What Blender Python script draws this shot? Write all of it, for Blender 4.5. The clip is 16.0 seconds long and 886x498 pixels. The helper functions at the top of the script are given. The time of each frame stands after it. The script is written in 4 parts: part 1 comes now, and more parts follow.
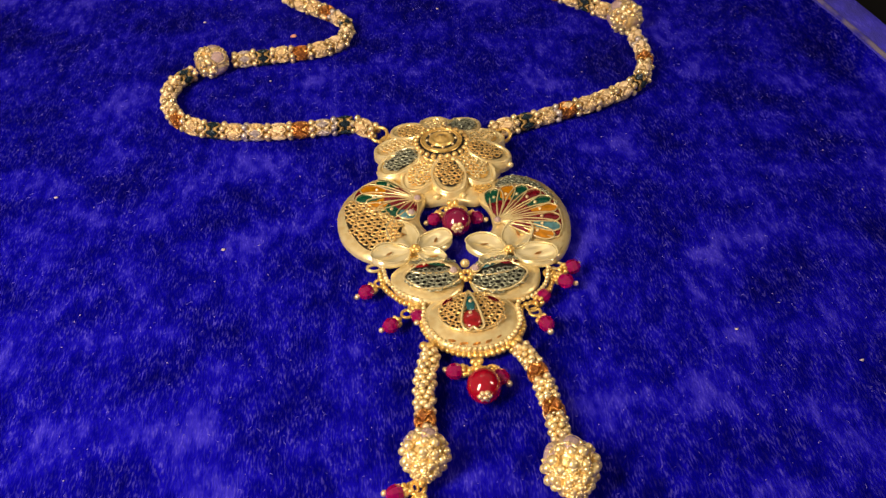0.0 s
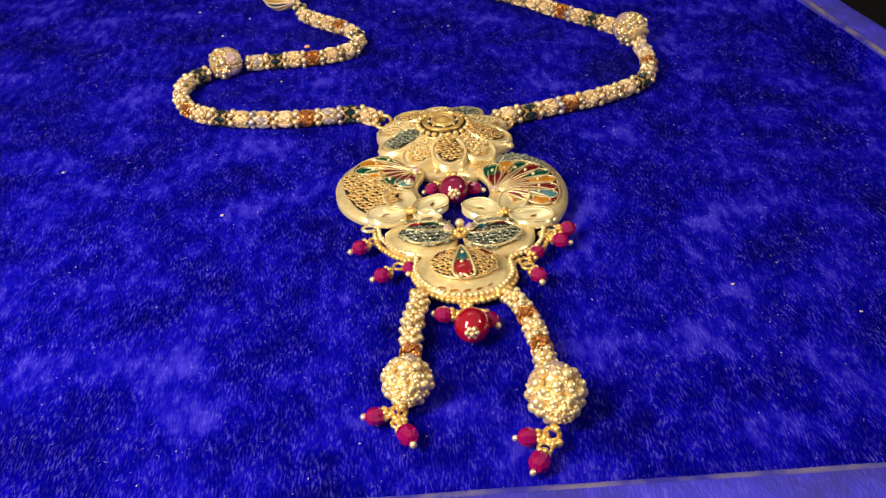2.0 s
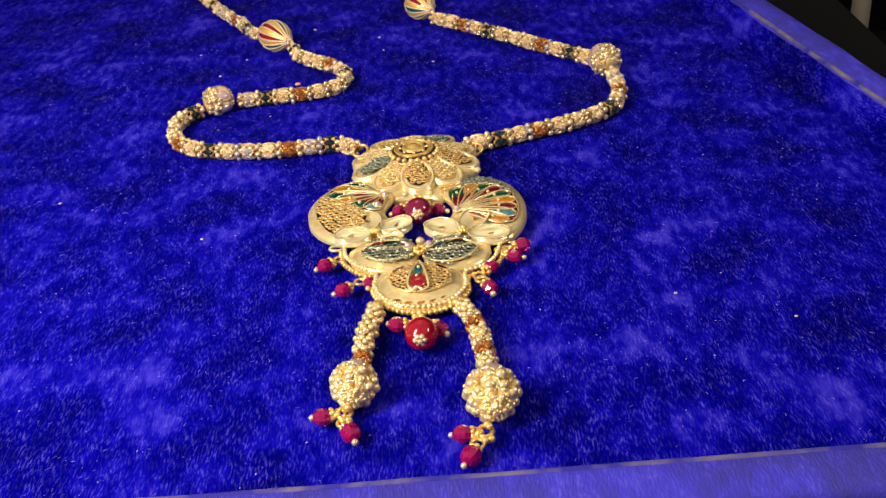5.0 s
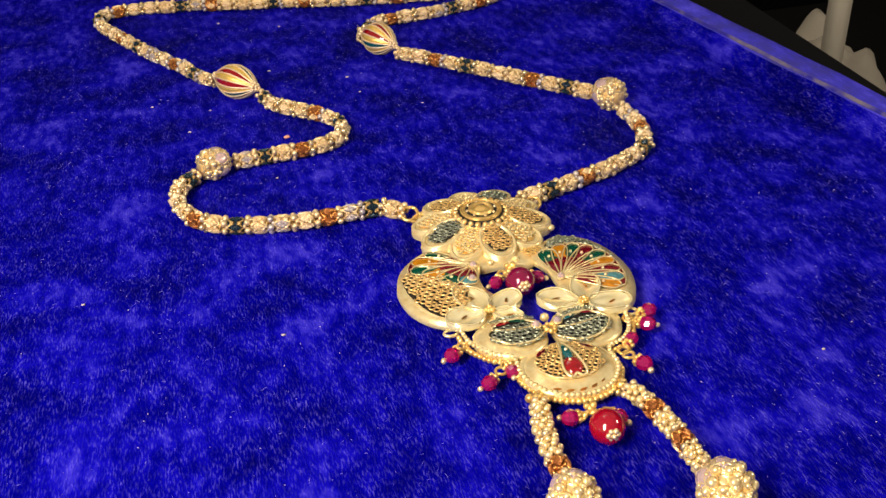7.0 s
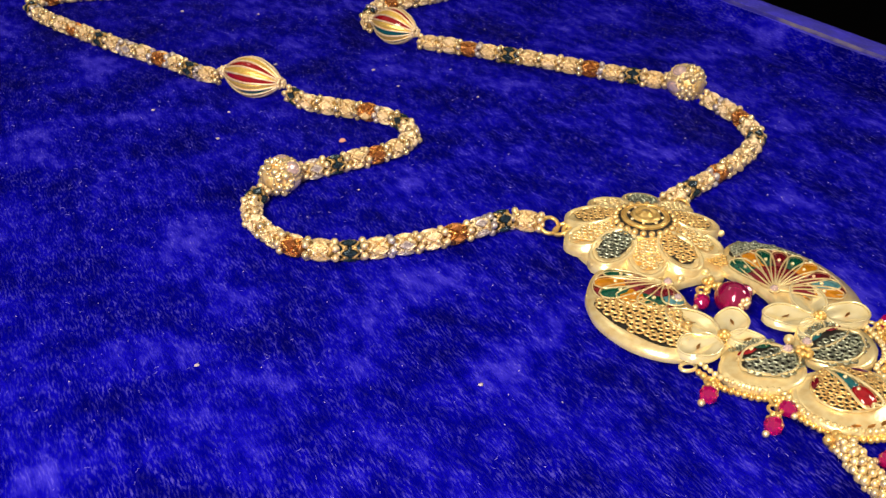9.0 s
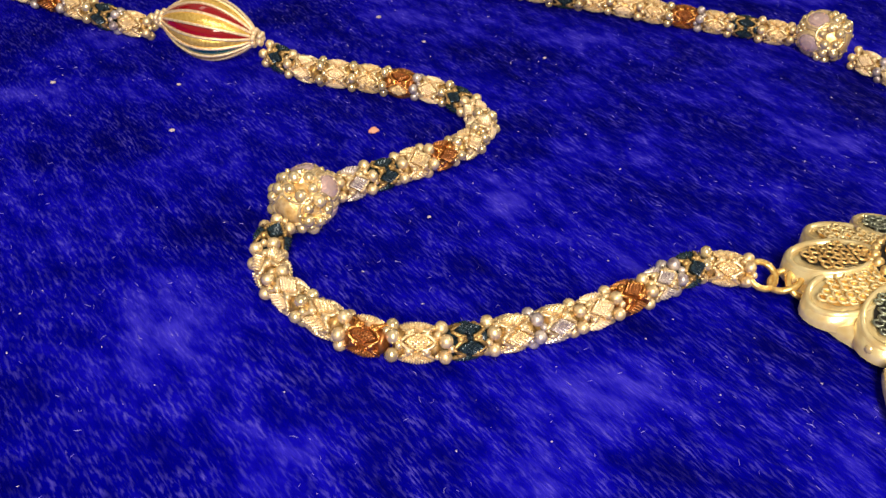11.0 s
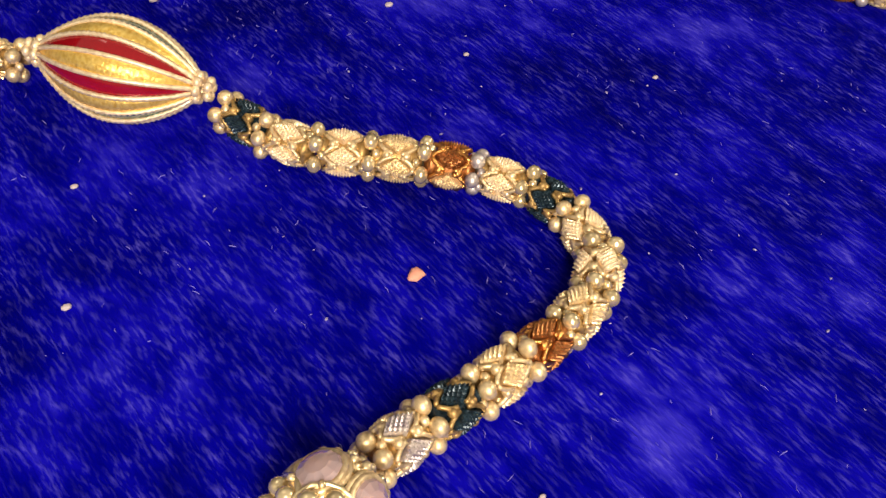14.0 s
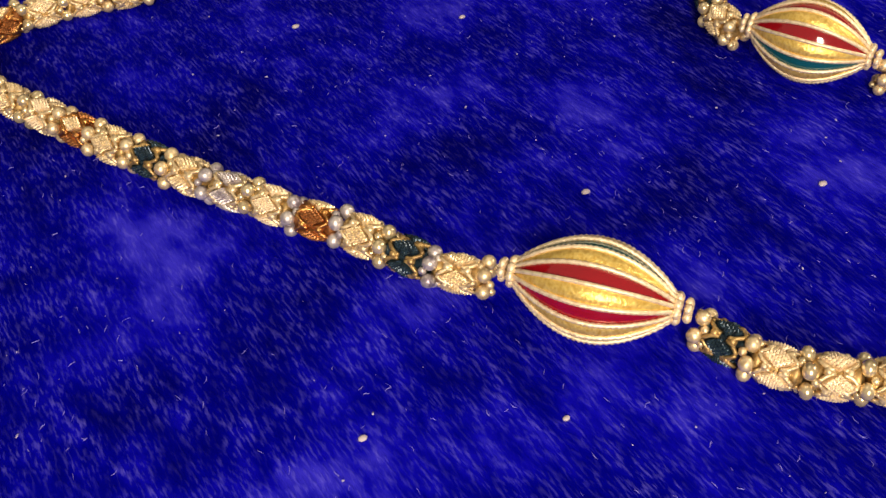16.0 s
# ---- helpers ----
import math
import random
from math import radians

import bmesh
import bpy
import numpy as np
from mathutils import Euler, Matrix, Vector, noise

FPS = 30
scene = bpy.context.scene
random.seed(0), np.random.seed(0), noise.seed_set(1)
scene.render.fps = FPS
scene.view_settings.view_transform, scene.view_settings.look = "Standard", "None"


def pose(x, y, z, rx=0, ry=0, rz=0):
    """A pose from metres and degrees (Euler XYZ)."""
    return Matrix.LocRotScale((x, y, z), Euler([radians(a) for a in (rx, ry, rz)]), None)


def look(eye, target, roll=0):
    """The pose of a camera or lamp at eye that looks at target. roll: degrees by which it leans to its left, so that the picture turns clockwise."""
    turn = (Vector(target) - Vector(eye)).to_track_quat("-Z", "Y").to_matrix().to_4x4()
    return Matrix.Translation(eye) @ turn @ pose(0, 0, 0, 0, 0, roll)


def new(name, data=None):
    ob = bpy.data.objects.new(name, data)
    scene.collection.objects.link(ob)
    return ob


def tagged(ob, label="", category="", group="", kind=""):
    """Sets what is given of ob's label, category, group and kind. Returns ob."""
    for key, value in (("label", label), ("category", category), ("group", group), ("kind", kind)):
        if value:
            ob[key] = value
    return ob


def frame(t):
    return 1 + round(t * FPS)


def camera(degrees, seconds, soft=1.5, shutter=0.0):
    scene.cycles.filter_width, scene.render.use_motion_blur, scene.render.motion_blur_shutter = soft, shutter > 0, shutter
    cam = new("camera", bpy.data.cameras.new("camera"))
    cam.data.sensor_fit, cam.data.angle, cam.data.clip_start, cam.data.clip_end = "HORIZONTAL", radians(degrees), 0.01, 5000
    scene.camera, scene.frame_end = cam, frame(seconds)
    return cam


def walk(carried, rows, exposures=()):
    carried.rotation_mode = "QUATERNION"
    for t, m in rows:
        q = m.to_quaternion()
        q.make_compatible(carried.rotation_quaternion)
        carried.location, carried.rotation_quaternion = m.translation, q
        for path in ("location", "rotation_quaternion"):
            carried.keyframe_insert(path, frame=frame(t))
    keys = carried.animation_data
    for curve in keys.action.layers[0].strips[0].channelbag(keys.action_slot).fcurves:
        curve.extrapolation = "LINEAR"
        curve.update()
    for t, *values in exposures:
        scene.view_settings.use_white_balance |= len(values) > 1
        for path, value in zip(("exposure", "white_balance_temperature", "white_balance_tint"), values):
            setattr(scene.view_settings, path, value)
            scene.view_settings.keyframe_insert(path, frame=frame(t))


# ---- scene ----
cam = camera(46.0, 16.0, soft=1.5)
PATH = [
    (0, (-0.01313, -0.23743, 0.20182), (-0.00712, -0.08628, 0.07099), -3.16),
    (0.5, (-0.01375, -0.24637, 0.18691), (-0.00740, -0.09255, 0.05924), -2.97),
    (1, (-0.01235, -0.26357, 0.18412), (-0.00710, -0.10498, 0.06236), -3.03),
    (1.5, (-0.01244, -0.26540, 0.17540), (-0.00876, -0.10278, 0.05903), -3.10),
    (2, (-0.00555, -0.26600, 0.16365), (-0.00420, -0.09984, 0.05233), -3.16),
    (2.5, (0.00072, -0.26438, 0.15845), (-0.00096, -0.09593, 0.05064), -3.40),
    (3, (0.00612, -0.26360, 0.15200), (0.00185, -0.09406, 0.04600), -3.72),
    (3.2, (0.00957, -0.26361, 0.14690), (0.00432, -0.09373, 0.04147), -3.85),
    (5.3, (0.01925, -0.28566, 0.16640), (0.01298, -0.11442, 0.06326), -5.92),
    (5.5, (0.00680, -0.28049, 0.16830), (0.00774, -0.11010, 0.06358), -5.22),
    (6, (-0.01937, -0.27279, 0.17321), (-0.00739, -0.10350, 0.06739), -4.57),
    (6.5, (-0.04681, -0.25505, 0.17779), (-0.02187, -0.08797, 0.07072), -3.69),
    (7, (-0.07796, -0.23926, 0.17958), (-0.03980, -0.07526, 0.07165), -2.45),
    (7.5, (-0.11521, -0.21847, 0.17800), (-0.06426, -0.05838, 0.06949), -1.02),
    (8, (-0.13641, -0.20371, 0.17645), (-0.07520, -0.04720, 0.06801), 0.18),
    (8.5, (-0.14724, -0.18577, 0.17109), (-0.07734, -0.03292, 0.06270), 1.23),
    (9, (-0.16358, -0.15463, 0.15309), (-0.08482, -0.00538, 0.04576), 2.37),
    (9.2, (-0.16529, -0.14148, 0.14645), (-0.08368, 0.00654, 0.03954), 2.79),
    (11.3, (-0.15426, -0.01450, 0.09857), (-0.05017, 0.11120, -0.01703), 7.24),
    (11.5, (-0.15252, -0.00710, 0.09574), (-0.04831, 0.11746, -0.02098), 7.38),
    (12, (-0.14592, 0.00547, 0.09407), (-0.04131, 0.12729, -0.02517), 7.97),
    (12.5, (-0.12417, 0.04721, 0.07333), (-0.01528, 0.15059, -0.05878), 11.03),
    (13, (-0.11483, 0.05923, 0.06547), (-0.00803, 0.15959, -0.07064), 11.17),
    (13.5, (-0.11149, 0.06338, 0.07887), (-0.00785, 0.16250, -0.06054), 10.74),
    (14, (-0.11139, 0.06529, 0.09146), (-0.01145, 0.16644, -0.04918), 9.23),
    (14.5, (-0.11077, 0.07253, 0.09933), (-0.02162, 0.17482, -0.04760), 5.59),
    (15, (-0.11985, 0.08489, 0.09938), (-0.03606, 0.19448, -0.04543), 3.14),
    (15.5, (-0.12374, 0.09270, 0.10122), (-0.04485, 0.21016, -0.04013), 0.96),
    (16, (-0.13112, 0.10302, 0.10636), (-0.05976, 0.22785, -0.03266), -2.06),
]
walk(cam, [(t, look(eye, target, roll)) for t, eye, target, roll in PATH], ((0.0, -0.27, 7300, 15), (1.0, -0.18, 7100, 14), (1.8, 0.0, 6500, 10), (12.5, 0.1, 6500, 10), (13.5, 0.21, 6500, 10), (16.0, 0.21, 6500, 10)))

CM = 0.01

# world, lamps
world = bpy.data.worlds.new("shop")
scene.world = world
world.use_nodes = True
world.node_tree.nodes["Background"].inputs[0].default_value = (1.0, 0.88, 0.72, 1)
world.node_tree.nodes["Background"].inputs[1].default_value = 0.24


def unseen_lamp(x, y, z, sx, sy, power, colour=(1.0, 0.87, 0.7), aim=(0, 0.05, 0)):
    data = bpy.data.lights.new("unseen_lamp", "AREA")
    data.shape, data.size, data.size_y, data.energy, data.color = "RECTANGLE", sx, sy, power, colour
    ob = new("unseen_lamp", data)
    ob.matrix_world = look((x, y, z), aim)
    return ob


# low lamp added close by at near left to brighten the velvet there
unseen_lamp(-0.32, -0.26, 0.31, 0.12, 0.34, 4.4, aim=(-0.12, 0.0, 0))
# weaker unseen lamps added behind and at the right
unseen_lamp(-0.15, 0.75, 1.2, 0.5, 0.2, 0.8)
unseen_lamp(0.75, -0.12, 0.6, 0.2, 0.25, 2.6)


# materials
def material(name, colour, metallic=0.0, rough=0.4, **extra):
    m = bpy.data.materials.new(name)
    m.use_nodes = True
    b = m.node_tree.nodes["Principled BSDF"]
    b.inputs["Base Color"].default_value = (*colour, 1)
    b.inputs["Metallic"].default_value, b.inputs["Roughness"].default_value = metallic, rough
    for key, value in extra.items():
        b.inputs[key.replace("_", " ")].default_value = value
    return m


def noise_node(m, scale, detail=3.0, stretch=None):
    nt = m.node_tree
    co = nt.nodes.new("ShaderNodeTexCoord")
    n = nt.nodes.new("ShaderNodeTexNoise")
    n.inputs["Scale"].default_value, n.inputs["Detail"].default_value = scale, detail
    source = co.outputs["Object"]
    if stretch:
        mp = nt.nodes.new("ShaderNodeMapping")
        mp.inputs["Scale"].default_value = stretch[:3]
        mp.inputs["Rotation"].default_value = (0, 0, radians(stretch[3]))
        nt.links.new(source, mp.inputs["Vector"])
        source = mp.outputs["Vector"]
    nt.links.new(source, n.inputs["Vector"])
    return n


def ramp(m, source, stops):
    r = m.node_tree.nodes.new("ShaderNodeValToRGB")
    while len(r.color_ramp.elements) < len(stops):
        r.color_ramp.elements.new(0.5)
    for e, (at, c) in zip(r.color_ramp.elements, stops):
        e.position, e.color = at, (*c, 1)
    m.node_tree.links.new(source, r.inputs["Fac"])
    return r


def bump(m, source, strength, distance):
    b = m.node_tree.nodes.new("ShaderNodeBump")
    b.inputs["Strength"].default_value, b.inputs["Distance"].default_value = strength, distance
    m.node_tree.links.new(source, b.inputs["Height"])
    m.node_tree.links.new(b.outputs["Normal"], m.node_tree.nodes["Principled BSDF"].inputs["Normal"])
    return b


def gold(name, light, dark, rough, grain=900, relief=0.25, metal=1.0):
    m = material(name, light, metal, rough)
    n = noise_node(m, grain, 4)
    r = ramp(m, n.outputs["Fac"], ((0.3, dark), (0.62, light)))
    b = m.node_tree.nodes["Principled BSDF"]
    m.node_tree.links.new(r.outputs["Color"], b.inputs["Base Color"])
    bump(m, n.outputs["Fac"], relief, 0.0004 if grain > 100 else 0.0003)
    return m


GOLD = gold("yellow_gold", (0.97, 0.7, 0.26), (0.7, 0.4, 0.1), 0.28, 900, 0.25, 0.65)
SATIN = gold("satin_gold", (0.9, 0.76, 0.42), (0.78, 0.58, 0.27), 0.26, 420, 0.22, 0.5)
PALE = gold("pale_gold", (1.0, 0.85, 0.55), (0.85, 0.6, 0.3), 0.34, 900, 0.25, 0.65)
CHAIN_GOLD = gold("chain_gold", (0.97, 0.77, 0.46), (0.56, 0.39, 0.2), 0.4, 11, 0.35, 0.62)
GOLD_GRAIN = gold("grain_gold", (1.0, 0.82, 0.45), (0.85, 0.6, 0.24), 0.26, 8, 0.2, 0.6)
# gold darkened to carry the shade in gaps between chain parts
CHAIN_CORE = gold("chain_gap_shade_gold", (0.66, 0.43, 0.16), (0.2, 0.12, 0.05), 0.45, 9, 0.4, 0.65)
CHAIN_BALL = gold("chain_khaki_gold", (0.98, 0.8, 0.48), (0.6, 0.46, 0.26), 0.22, 5, 0.12, 0.7)
CHAIN_PALE = gold("chain_cream_gold", (0.98, 0.8, 0.54), (0.76, 0.56, 0.34), 0.46, 11, 0.35, 0.5)
CHAIN_ROSE = gold("chain_copper", (0.46, 0.19, 0.06), (0.2, 0.07, 0.025), 0.42, 11, 0.25, 0.8)
CHAIN_GREY = gold("chain_lilac_gold", (0.74, 0.66, 0.6), (0.22, 0.17, 0.22), 0.38, 7, 0.25, 0.55)
ROSE = gold("copper_gold", (0.95, 0.5, 0.16), (0.6, 0.22, 0.05), 0.3)
BLACK = gold("dark_blue_enamel", (0.025, 0.05, 0.07), (0.004, 0.006, 0.012), 0.25, 11, 0.25, 0.4)
LILAC = gold("lilac_white_gold", (0.86, 0.80, 0.86), (0.6, 0.5, 0.6), 0.24)
FILIGREE = gold("peach_filigree", (0.95, 0.7, 0.31), (0.65, 0.38, 0.12), 0.34, 900, 0.25, 0.7)
DARKWIRE = gold("grey_filigree", (0.55, 0.58, 0.45), (0.22, 0.25, 0.22), 0.34)


def velvet(name, lit_worn=(1.0, 0.0)):
    m = material(name, (0.004, 0.001, 0.2), 0, 0.7, Specular_IOR_Level=0.012)
    nt = m.node_tree
    b = nt.nodes["Principled BSDF"]
    wide = noise_node(m, 38, 6)
    nap = noise_node(m, 2100, 3, (1.0, 0.22, 1.0, 28))
    rub = noise_node(m, 300, 5, (1.0, 0.4, 1.0, 4))

    def times(source, k, plus=None):
        n = nt.nodes.new("ShaderNodeMath")
        n.operation = "MULTIPLY_ADD"
        n.inputs[1].default_value, n.inputs[2].default_value = k, 0.0
        nt.links.new(source, n.inputs[0])
        if plus:
            nt.links.new(plus, n.inputs[2])
        return n.outputs[0]

    total = times(wide.outputs["Fac"], 0.65, times(rub.outputs["Fac"], 0.35))
    lift = [tuple(c * lit_worn[0] + lit_worn[1] * w for c, w in zip(k, (0.05, 0.045, 0.16))) for k in ((0.0002, 0.0001, 0.12), (0.0006, 0.0002, 0.25), (0.004, 0.002, 0.4), (0.035, 0.026, 0.58))]
    r = ramp(m, total, tuple(zip((0.37, 0.48, 0.56, 0.66), lift)))
    f = ramp(m, nap.outputs["Fac"], ((0.5, (0, 0, 0)), (0.74, (0.9, 0.9, 0.9))))
    f2 = ramp(m, rub.outputs["Fac"], ((0.42, (0.08, 0.08, 0.08)), (0.66, (0.55, 0.55, 0.55))))
    both = nt.nodes.new("ShaderNodeMath")
    both.operation = "MULTIPLY"
    nt.links.new(f.outputs["Color"], both.inputs[0])
    nt.links.new(f2.outputs["Color"], both.inputs[1])
    mix = nt.nodes.new("ShaderNodeMixRGB")
    mix.inputs["Color2"].default_value = (0.17, 0.14, 0.74, 1)
    nt.links.new(both.outputs[0], mix.inputs["Fac"])
    nt.links.new(r.outputs["Color"], mix.inputs["Color1"])
    nt.links.new(mix.outputs["Color"], b.inputs["Base Color"])
    bump(m, nap.outputs["Fac"], 0.6, 0.0005)
    return m


VELVET = velvet("royal_blue_velvet")
# rim velvet: wear and the lit look of its top lifted into the colour
LIT_WORN = velvet("lit_worn_blue_velvet", (1.0, 1.0))
PIPING = material("rubbed_edge", (0.2, 0.17, 0.2), 0, 0.9)
rubbed = ramp(PIPING, noise_node(PIPING, 60, 4).outputs["Fac"], ((0.42, (0.02, 0.015, 0.3)), (0.64, (0.2, 0.17, 0.2))))
PIPING.node_tree.links.new(rubbed.outputs["Color"], PIPING.node_tree.nodes["Principled BSDF"].inputs["Base Color"])


# mesh helpers
def part(name, bm, mat, parent=None, label="", smooth=True):
    me = bpy.data.meshes.new(name)
    bm.to_mesh(me)
    bm.free()
    return placed(name, me, mat, parent, label, smooth)


def placed(name, me, mat=None, parent=None, label="", smooth=True, m=None):
    if mat:
        for one in mat if isinstance(mat, (list, tuple)) else (mat,):
            me.materials.append(one)
        for p in me.polygons:
            p.use_smooth = smooth
    ob = new(name, me)
    if parent:
        ob.parent = parent
    if m is not None:
        ob.matrix_basis = m
    return tagged(ob, label) if label else ob


def box(bm, lo, hi, bevel=0.0, segments=2):
    g = bmesh.ops.create_cube(bm, size=1)
    bmesh.ops.scale(bm, vec=[b - a for a, b in zip(lo, hi)], verts=g["verts"])
    bmesh.ops.translate(bm, vec=[(a + b) / 2 for a, b in zip(lo, hi)], verts=g["verts"])
    if bevel:
        edges = list({e for v in g["verts"] for e in v.link_edges})
        bmesh.ops.bevel(bm, geom=edges, offset=bevel, segments=segments, affect="EDGES", profile=0.5)


def ball(bm, at, r, u=10, v=7, stretch=(1, 1, 1)):
    g = bmesh.ops.create_uvsphere(bm, u_segments=u, v_segments=v, radius=r)
    bmesh.ops.scale(bm, vec=stretch, verts=g["verts"])
    bmesh.ops.translate(bm, vec=at, verts=g["verts"])
    return g["verts"]


def loft(bm, rings, closed_u=True, cap=False):
    """Rings of equal numbers of points, joined by quads."""
    rows = [[bm.verts.new(p) for p in ring] for ring in rings]
    n = len(rows[0])
    for a, b in zip(rows, rows[1:]):
        for i in range(n if closed_u else n - 1):
            j = (i + 1) % n
            bm.faces.new((a[i], a[j], b[j], b[i]))
    if cap:
        bm.faces.new(rows[0][::-1])
        bm.faces.new(rows[-1])
    return rows


def tube(bm, points, r, sides=8, closed=False, taper=None):
    """A round wire along points."""
    pts = [Vector(p) for p in points]
    n = len(pts)
    rings = []
    side = None
    for i, p in enumerate(pts):
        d = (pts[(i + 1) % n] - pts[i - 1]) if closed or 0 < i < n - 1 else (pts[1] - pts[0] if i == 0 else pts[-1] - pts[-2])
        d.normalize()
        if side is None:
            side = d.cross(Vector((0, 0, 1)))
            if side.length < 0.1:
                side = d.cross(Vector((1, 0, 0)))
        side = (side - d * side.dot(d)).normalized()
        up = d.cross(side)
        rr = r * (taper(i / max(1, n - 1)) if taper else 1)
        rings.append([p + (side * math.cos(a) + up * math.sin(a)) * rr for a in (2 * math.pi * k / sides for k in range(sides))])
    if closed:
        rings.append(rings[0])
        rows = [[bm.verts.new(p) for p in ring] for ring in rings[:-1]]
        rows.append(rows[0])
        for a, b in zip(rows, rows[1:]):
            for k in range(sides):
                bm.faces.new((a[k], a[(k + 1) % sides], b[(k + 1) % sides], b[k]))
    else:
        loft(bm, rings, cap=True)


def spline(points, per=12):
    """A Catmull-Rom curve through points."""
    p = [Vector(q) for q in points]
    p = [2 * p[0] - p[1]] + p + [2 * p[-1] - p[-2]]
    out = []
    for a, b, c, d in zip(p, p[1:], p[2:], p[3:]):
        for k in range(per):
            t = k / per
            out.append(0.5 * (2 * b + (c - a) * t + (2 * a - 5 * b + 4 * c - d) * t * t + (3 * b - a - 3 * c + d) * t ** 3))
    out.append(p[-2])
    return out


def stations(points, step):
    """Places and directions at even steps along a polyline, the ends included."""
    seg = [(b - a).length for a, b in zip(points, points[1:])]
    total = sum(seg)
    n = max(1, round(total / step))
    out, i, walked = [], 0, 0.0
    for k in range(n):
        want = total * (k + 0.5) / n
        while walked + seg[i] < want:
            walked += seg[i]
            i += 1
        d = points[i + 1] - points[i]
        out.append((points[i] + d * ((want - walked) / seg[i]), d.normalized()))
    return out, total / n


def along(p, d, spin=0.0, scale=1.0):
    """A frame whose x axis runs along d."""
    x = Vector(d).normalized()
    y = Vector((0, 0, 1)).cross(x).normalized()
    z = x.cross(y)
    m = Matrix((x, y, z)).transposed().to_4x4()
    return Matrix.Translation(p) @ m @ Matrix.Rotation(spin, 4, "X") @ Matrix.Scale(scale, 4)


# the tray
RIM, HIGH = 1.25 * CM, 1.2 * CM
CORNERS = [Vector(c) * CM for c in ((-30, -12.75), (18.9, -12.3), (8.0, 46), (-30, 46))]
DARK = material("dark_laminate", (0.004, 0.004, 0.005), 0, 0.8, Specular_IOR_Level=0.1)
counter = tagged(new("counter"), "dark shop counter under the velvet tray", "counter")
bm = bmesh.new()
box(bm, (-0.9, -0.5, -0.04), (0.204, 0.62, -0.012), 0.003)
part("counter_top", bm, DARK, counter)
bm = bmesh.new()
box(bm, (-0.88, -0.48, -0.8), (0.19, 0.6, -0.0402))
part("counter_body", bm, DARK, counter, smooth=False)
bm = bmesh.new()
box(bm, (-3, -3, -0.85), (3, 3, -0.8))
floor_mat = material("dark_floor", (0.004, 0.004, 0.005), 0, 0.8, Specular_IOR_Level=0.05)
tagged(part("floor", bm, floor_mat, smooth=False), "dark shop floor", "floor", kind="structure")
for name, lo, hi in (("wall_north", (-3, 3, -0.8), (3, 3.1, 2.2)), ("wall_east", (3, -3, -0.8), (3.1, 3, 2.2))):
    bm = bmesh.new()
    box(bm, lo, hi)
    tagged(part(name, bm, floor_mat, smooth=False), "dark shop wall", "wall", kind="structure")
tray = tagged(new("jewellery_tray"), "royal blue velvet display tray with a padded raised rim", "tray")
bm = bmesh.new()
loft(bm, [[(*(c * 1.03), z) for c in CORNERS] for z in (-0.012, 0.0)], cap=True)
part("tray_floor", bm, VELVET, tray, smooth=False)


def rim(a, b, name):
    """A padded rim along the line a to b, with a leaning inner wall; its ends are mitred into the next rims."""
    d = (b - a).normalized()
    out = Vector((d.y, -d.x))
    rings = []
    n = 60
    for k in range(n + 1):
        t = k / n
        ring = []
        for off, z in ((-0.005, 0.0002), (-0.0012, HIGH * 0.9), (0.0, HIGH * 0.97), (0.0012, HIGH), (RIM * 0.5, HIGH + 0.0004), (RIM - 0.0015, HIGH), (RIM - 0.0003, HIGH - 0.001), (RIM, HIGH - 0.003), (RIM, -0.0118)):
            p = a + (b - a) * t + out * off + d * off * (2 * t - 1)
            wave = noise.noise(Vector((p.x * 40, p.y * 40, z * 90))) * 0.0005
            ring.append((p.x + out.x * wave, p.y + out.y * wave, z + (wave if z > 0.01 else 0)))
        rings.append(ring)
    bm = bmesh.new()
    loft(bm, rings, cap=True)
    bmesh.ops.recalc_face_normals(bm, faces=bm.faces)
    # inner wall takes the darker velvet, which paints it as shaded
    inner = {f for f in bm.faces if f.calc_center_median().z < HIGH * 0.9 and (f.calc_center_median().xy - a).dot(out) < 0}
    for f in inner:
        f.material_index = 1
    part(name, bm, (LIT_WORN, VELVET), tray)
    bm = bmesh.new()
    tube(bm, [(*(a + (b - a) * k / 80), HIGH - 0.0006 + 0.0003 * noise.noise(Vector((k * 0.7, a.x * 9, 0)))) for k in range(81)], 0.0009, 6)
    part("rubbed_edge", bm, PIPING, tray, "rubbed greyish edge")


for a, b, name in zip(CORNERS, CORNERS[1:] + CORNERS[:1], ("rim_near", "rim_side", "rim_far", "rim_side")):
    rim(a, b, name)

# the necklace
necklace = tagged(new("necklace"), "long gold necklace with a floral enamel pendant on blue velvet", "necklace")


def barrel_core():
    """The drum of a chain bead, with two raised collars."""
    bm = bmesh.new()
    loft(bm, [[(x, r * math.cos(a), r * math.sin(a)) for a in (math.tau * k / 12 for k in range(12))] for x, r in ((-0.39, 0.11), (-0.34, 0.17), (-0.29, 0.225), (-0.25, 0.19), (-0.12, 0.215), (0, 0.225), (0.12, 0.215), (0.25, 0.19), (0.29, 0.225), (0.34, 0.17), (0.39, 0.11))], cap=True)
    return bm


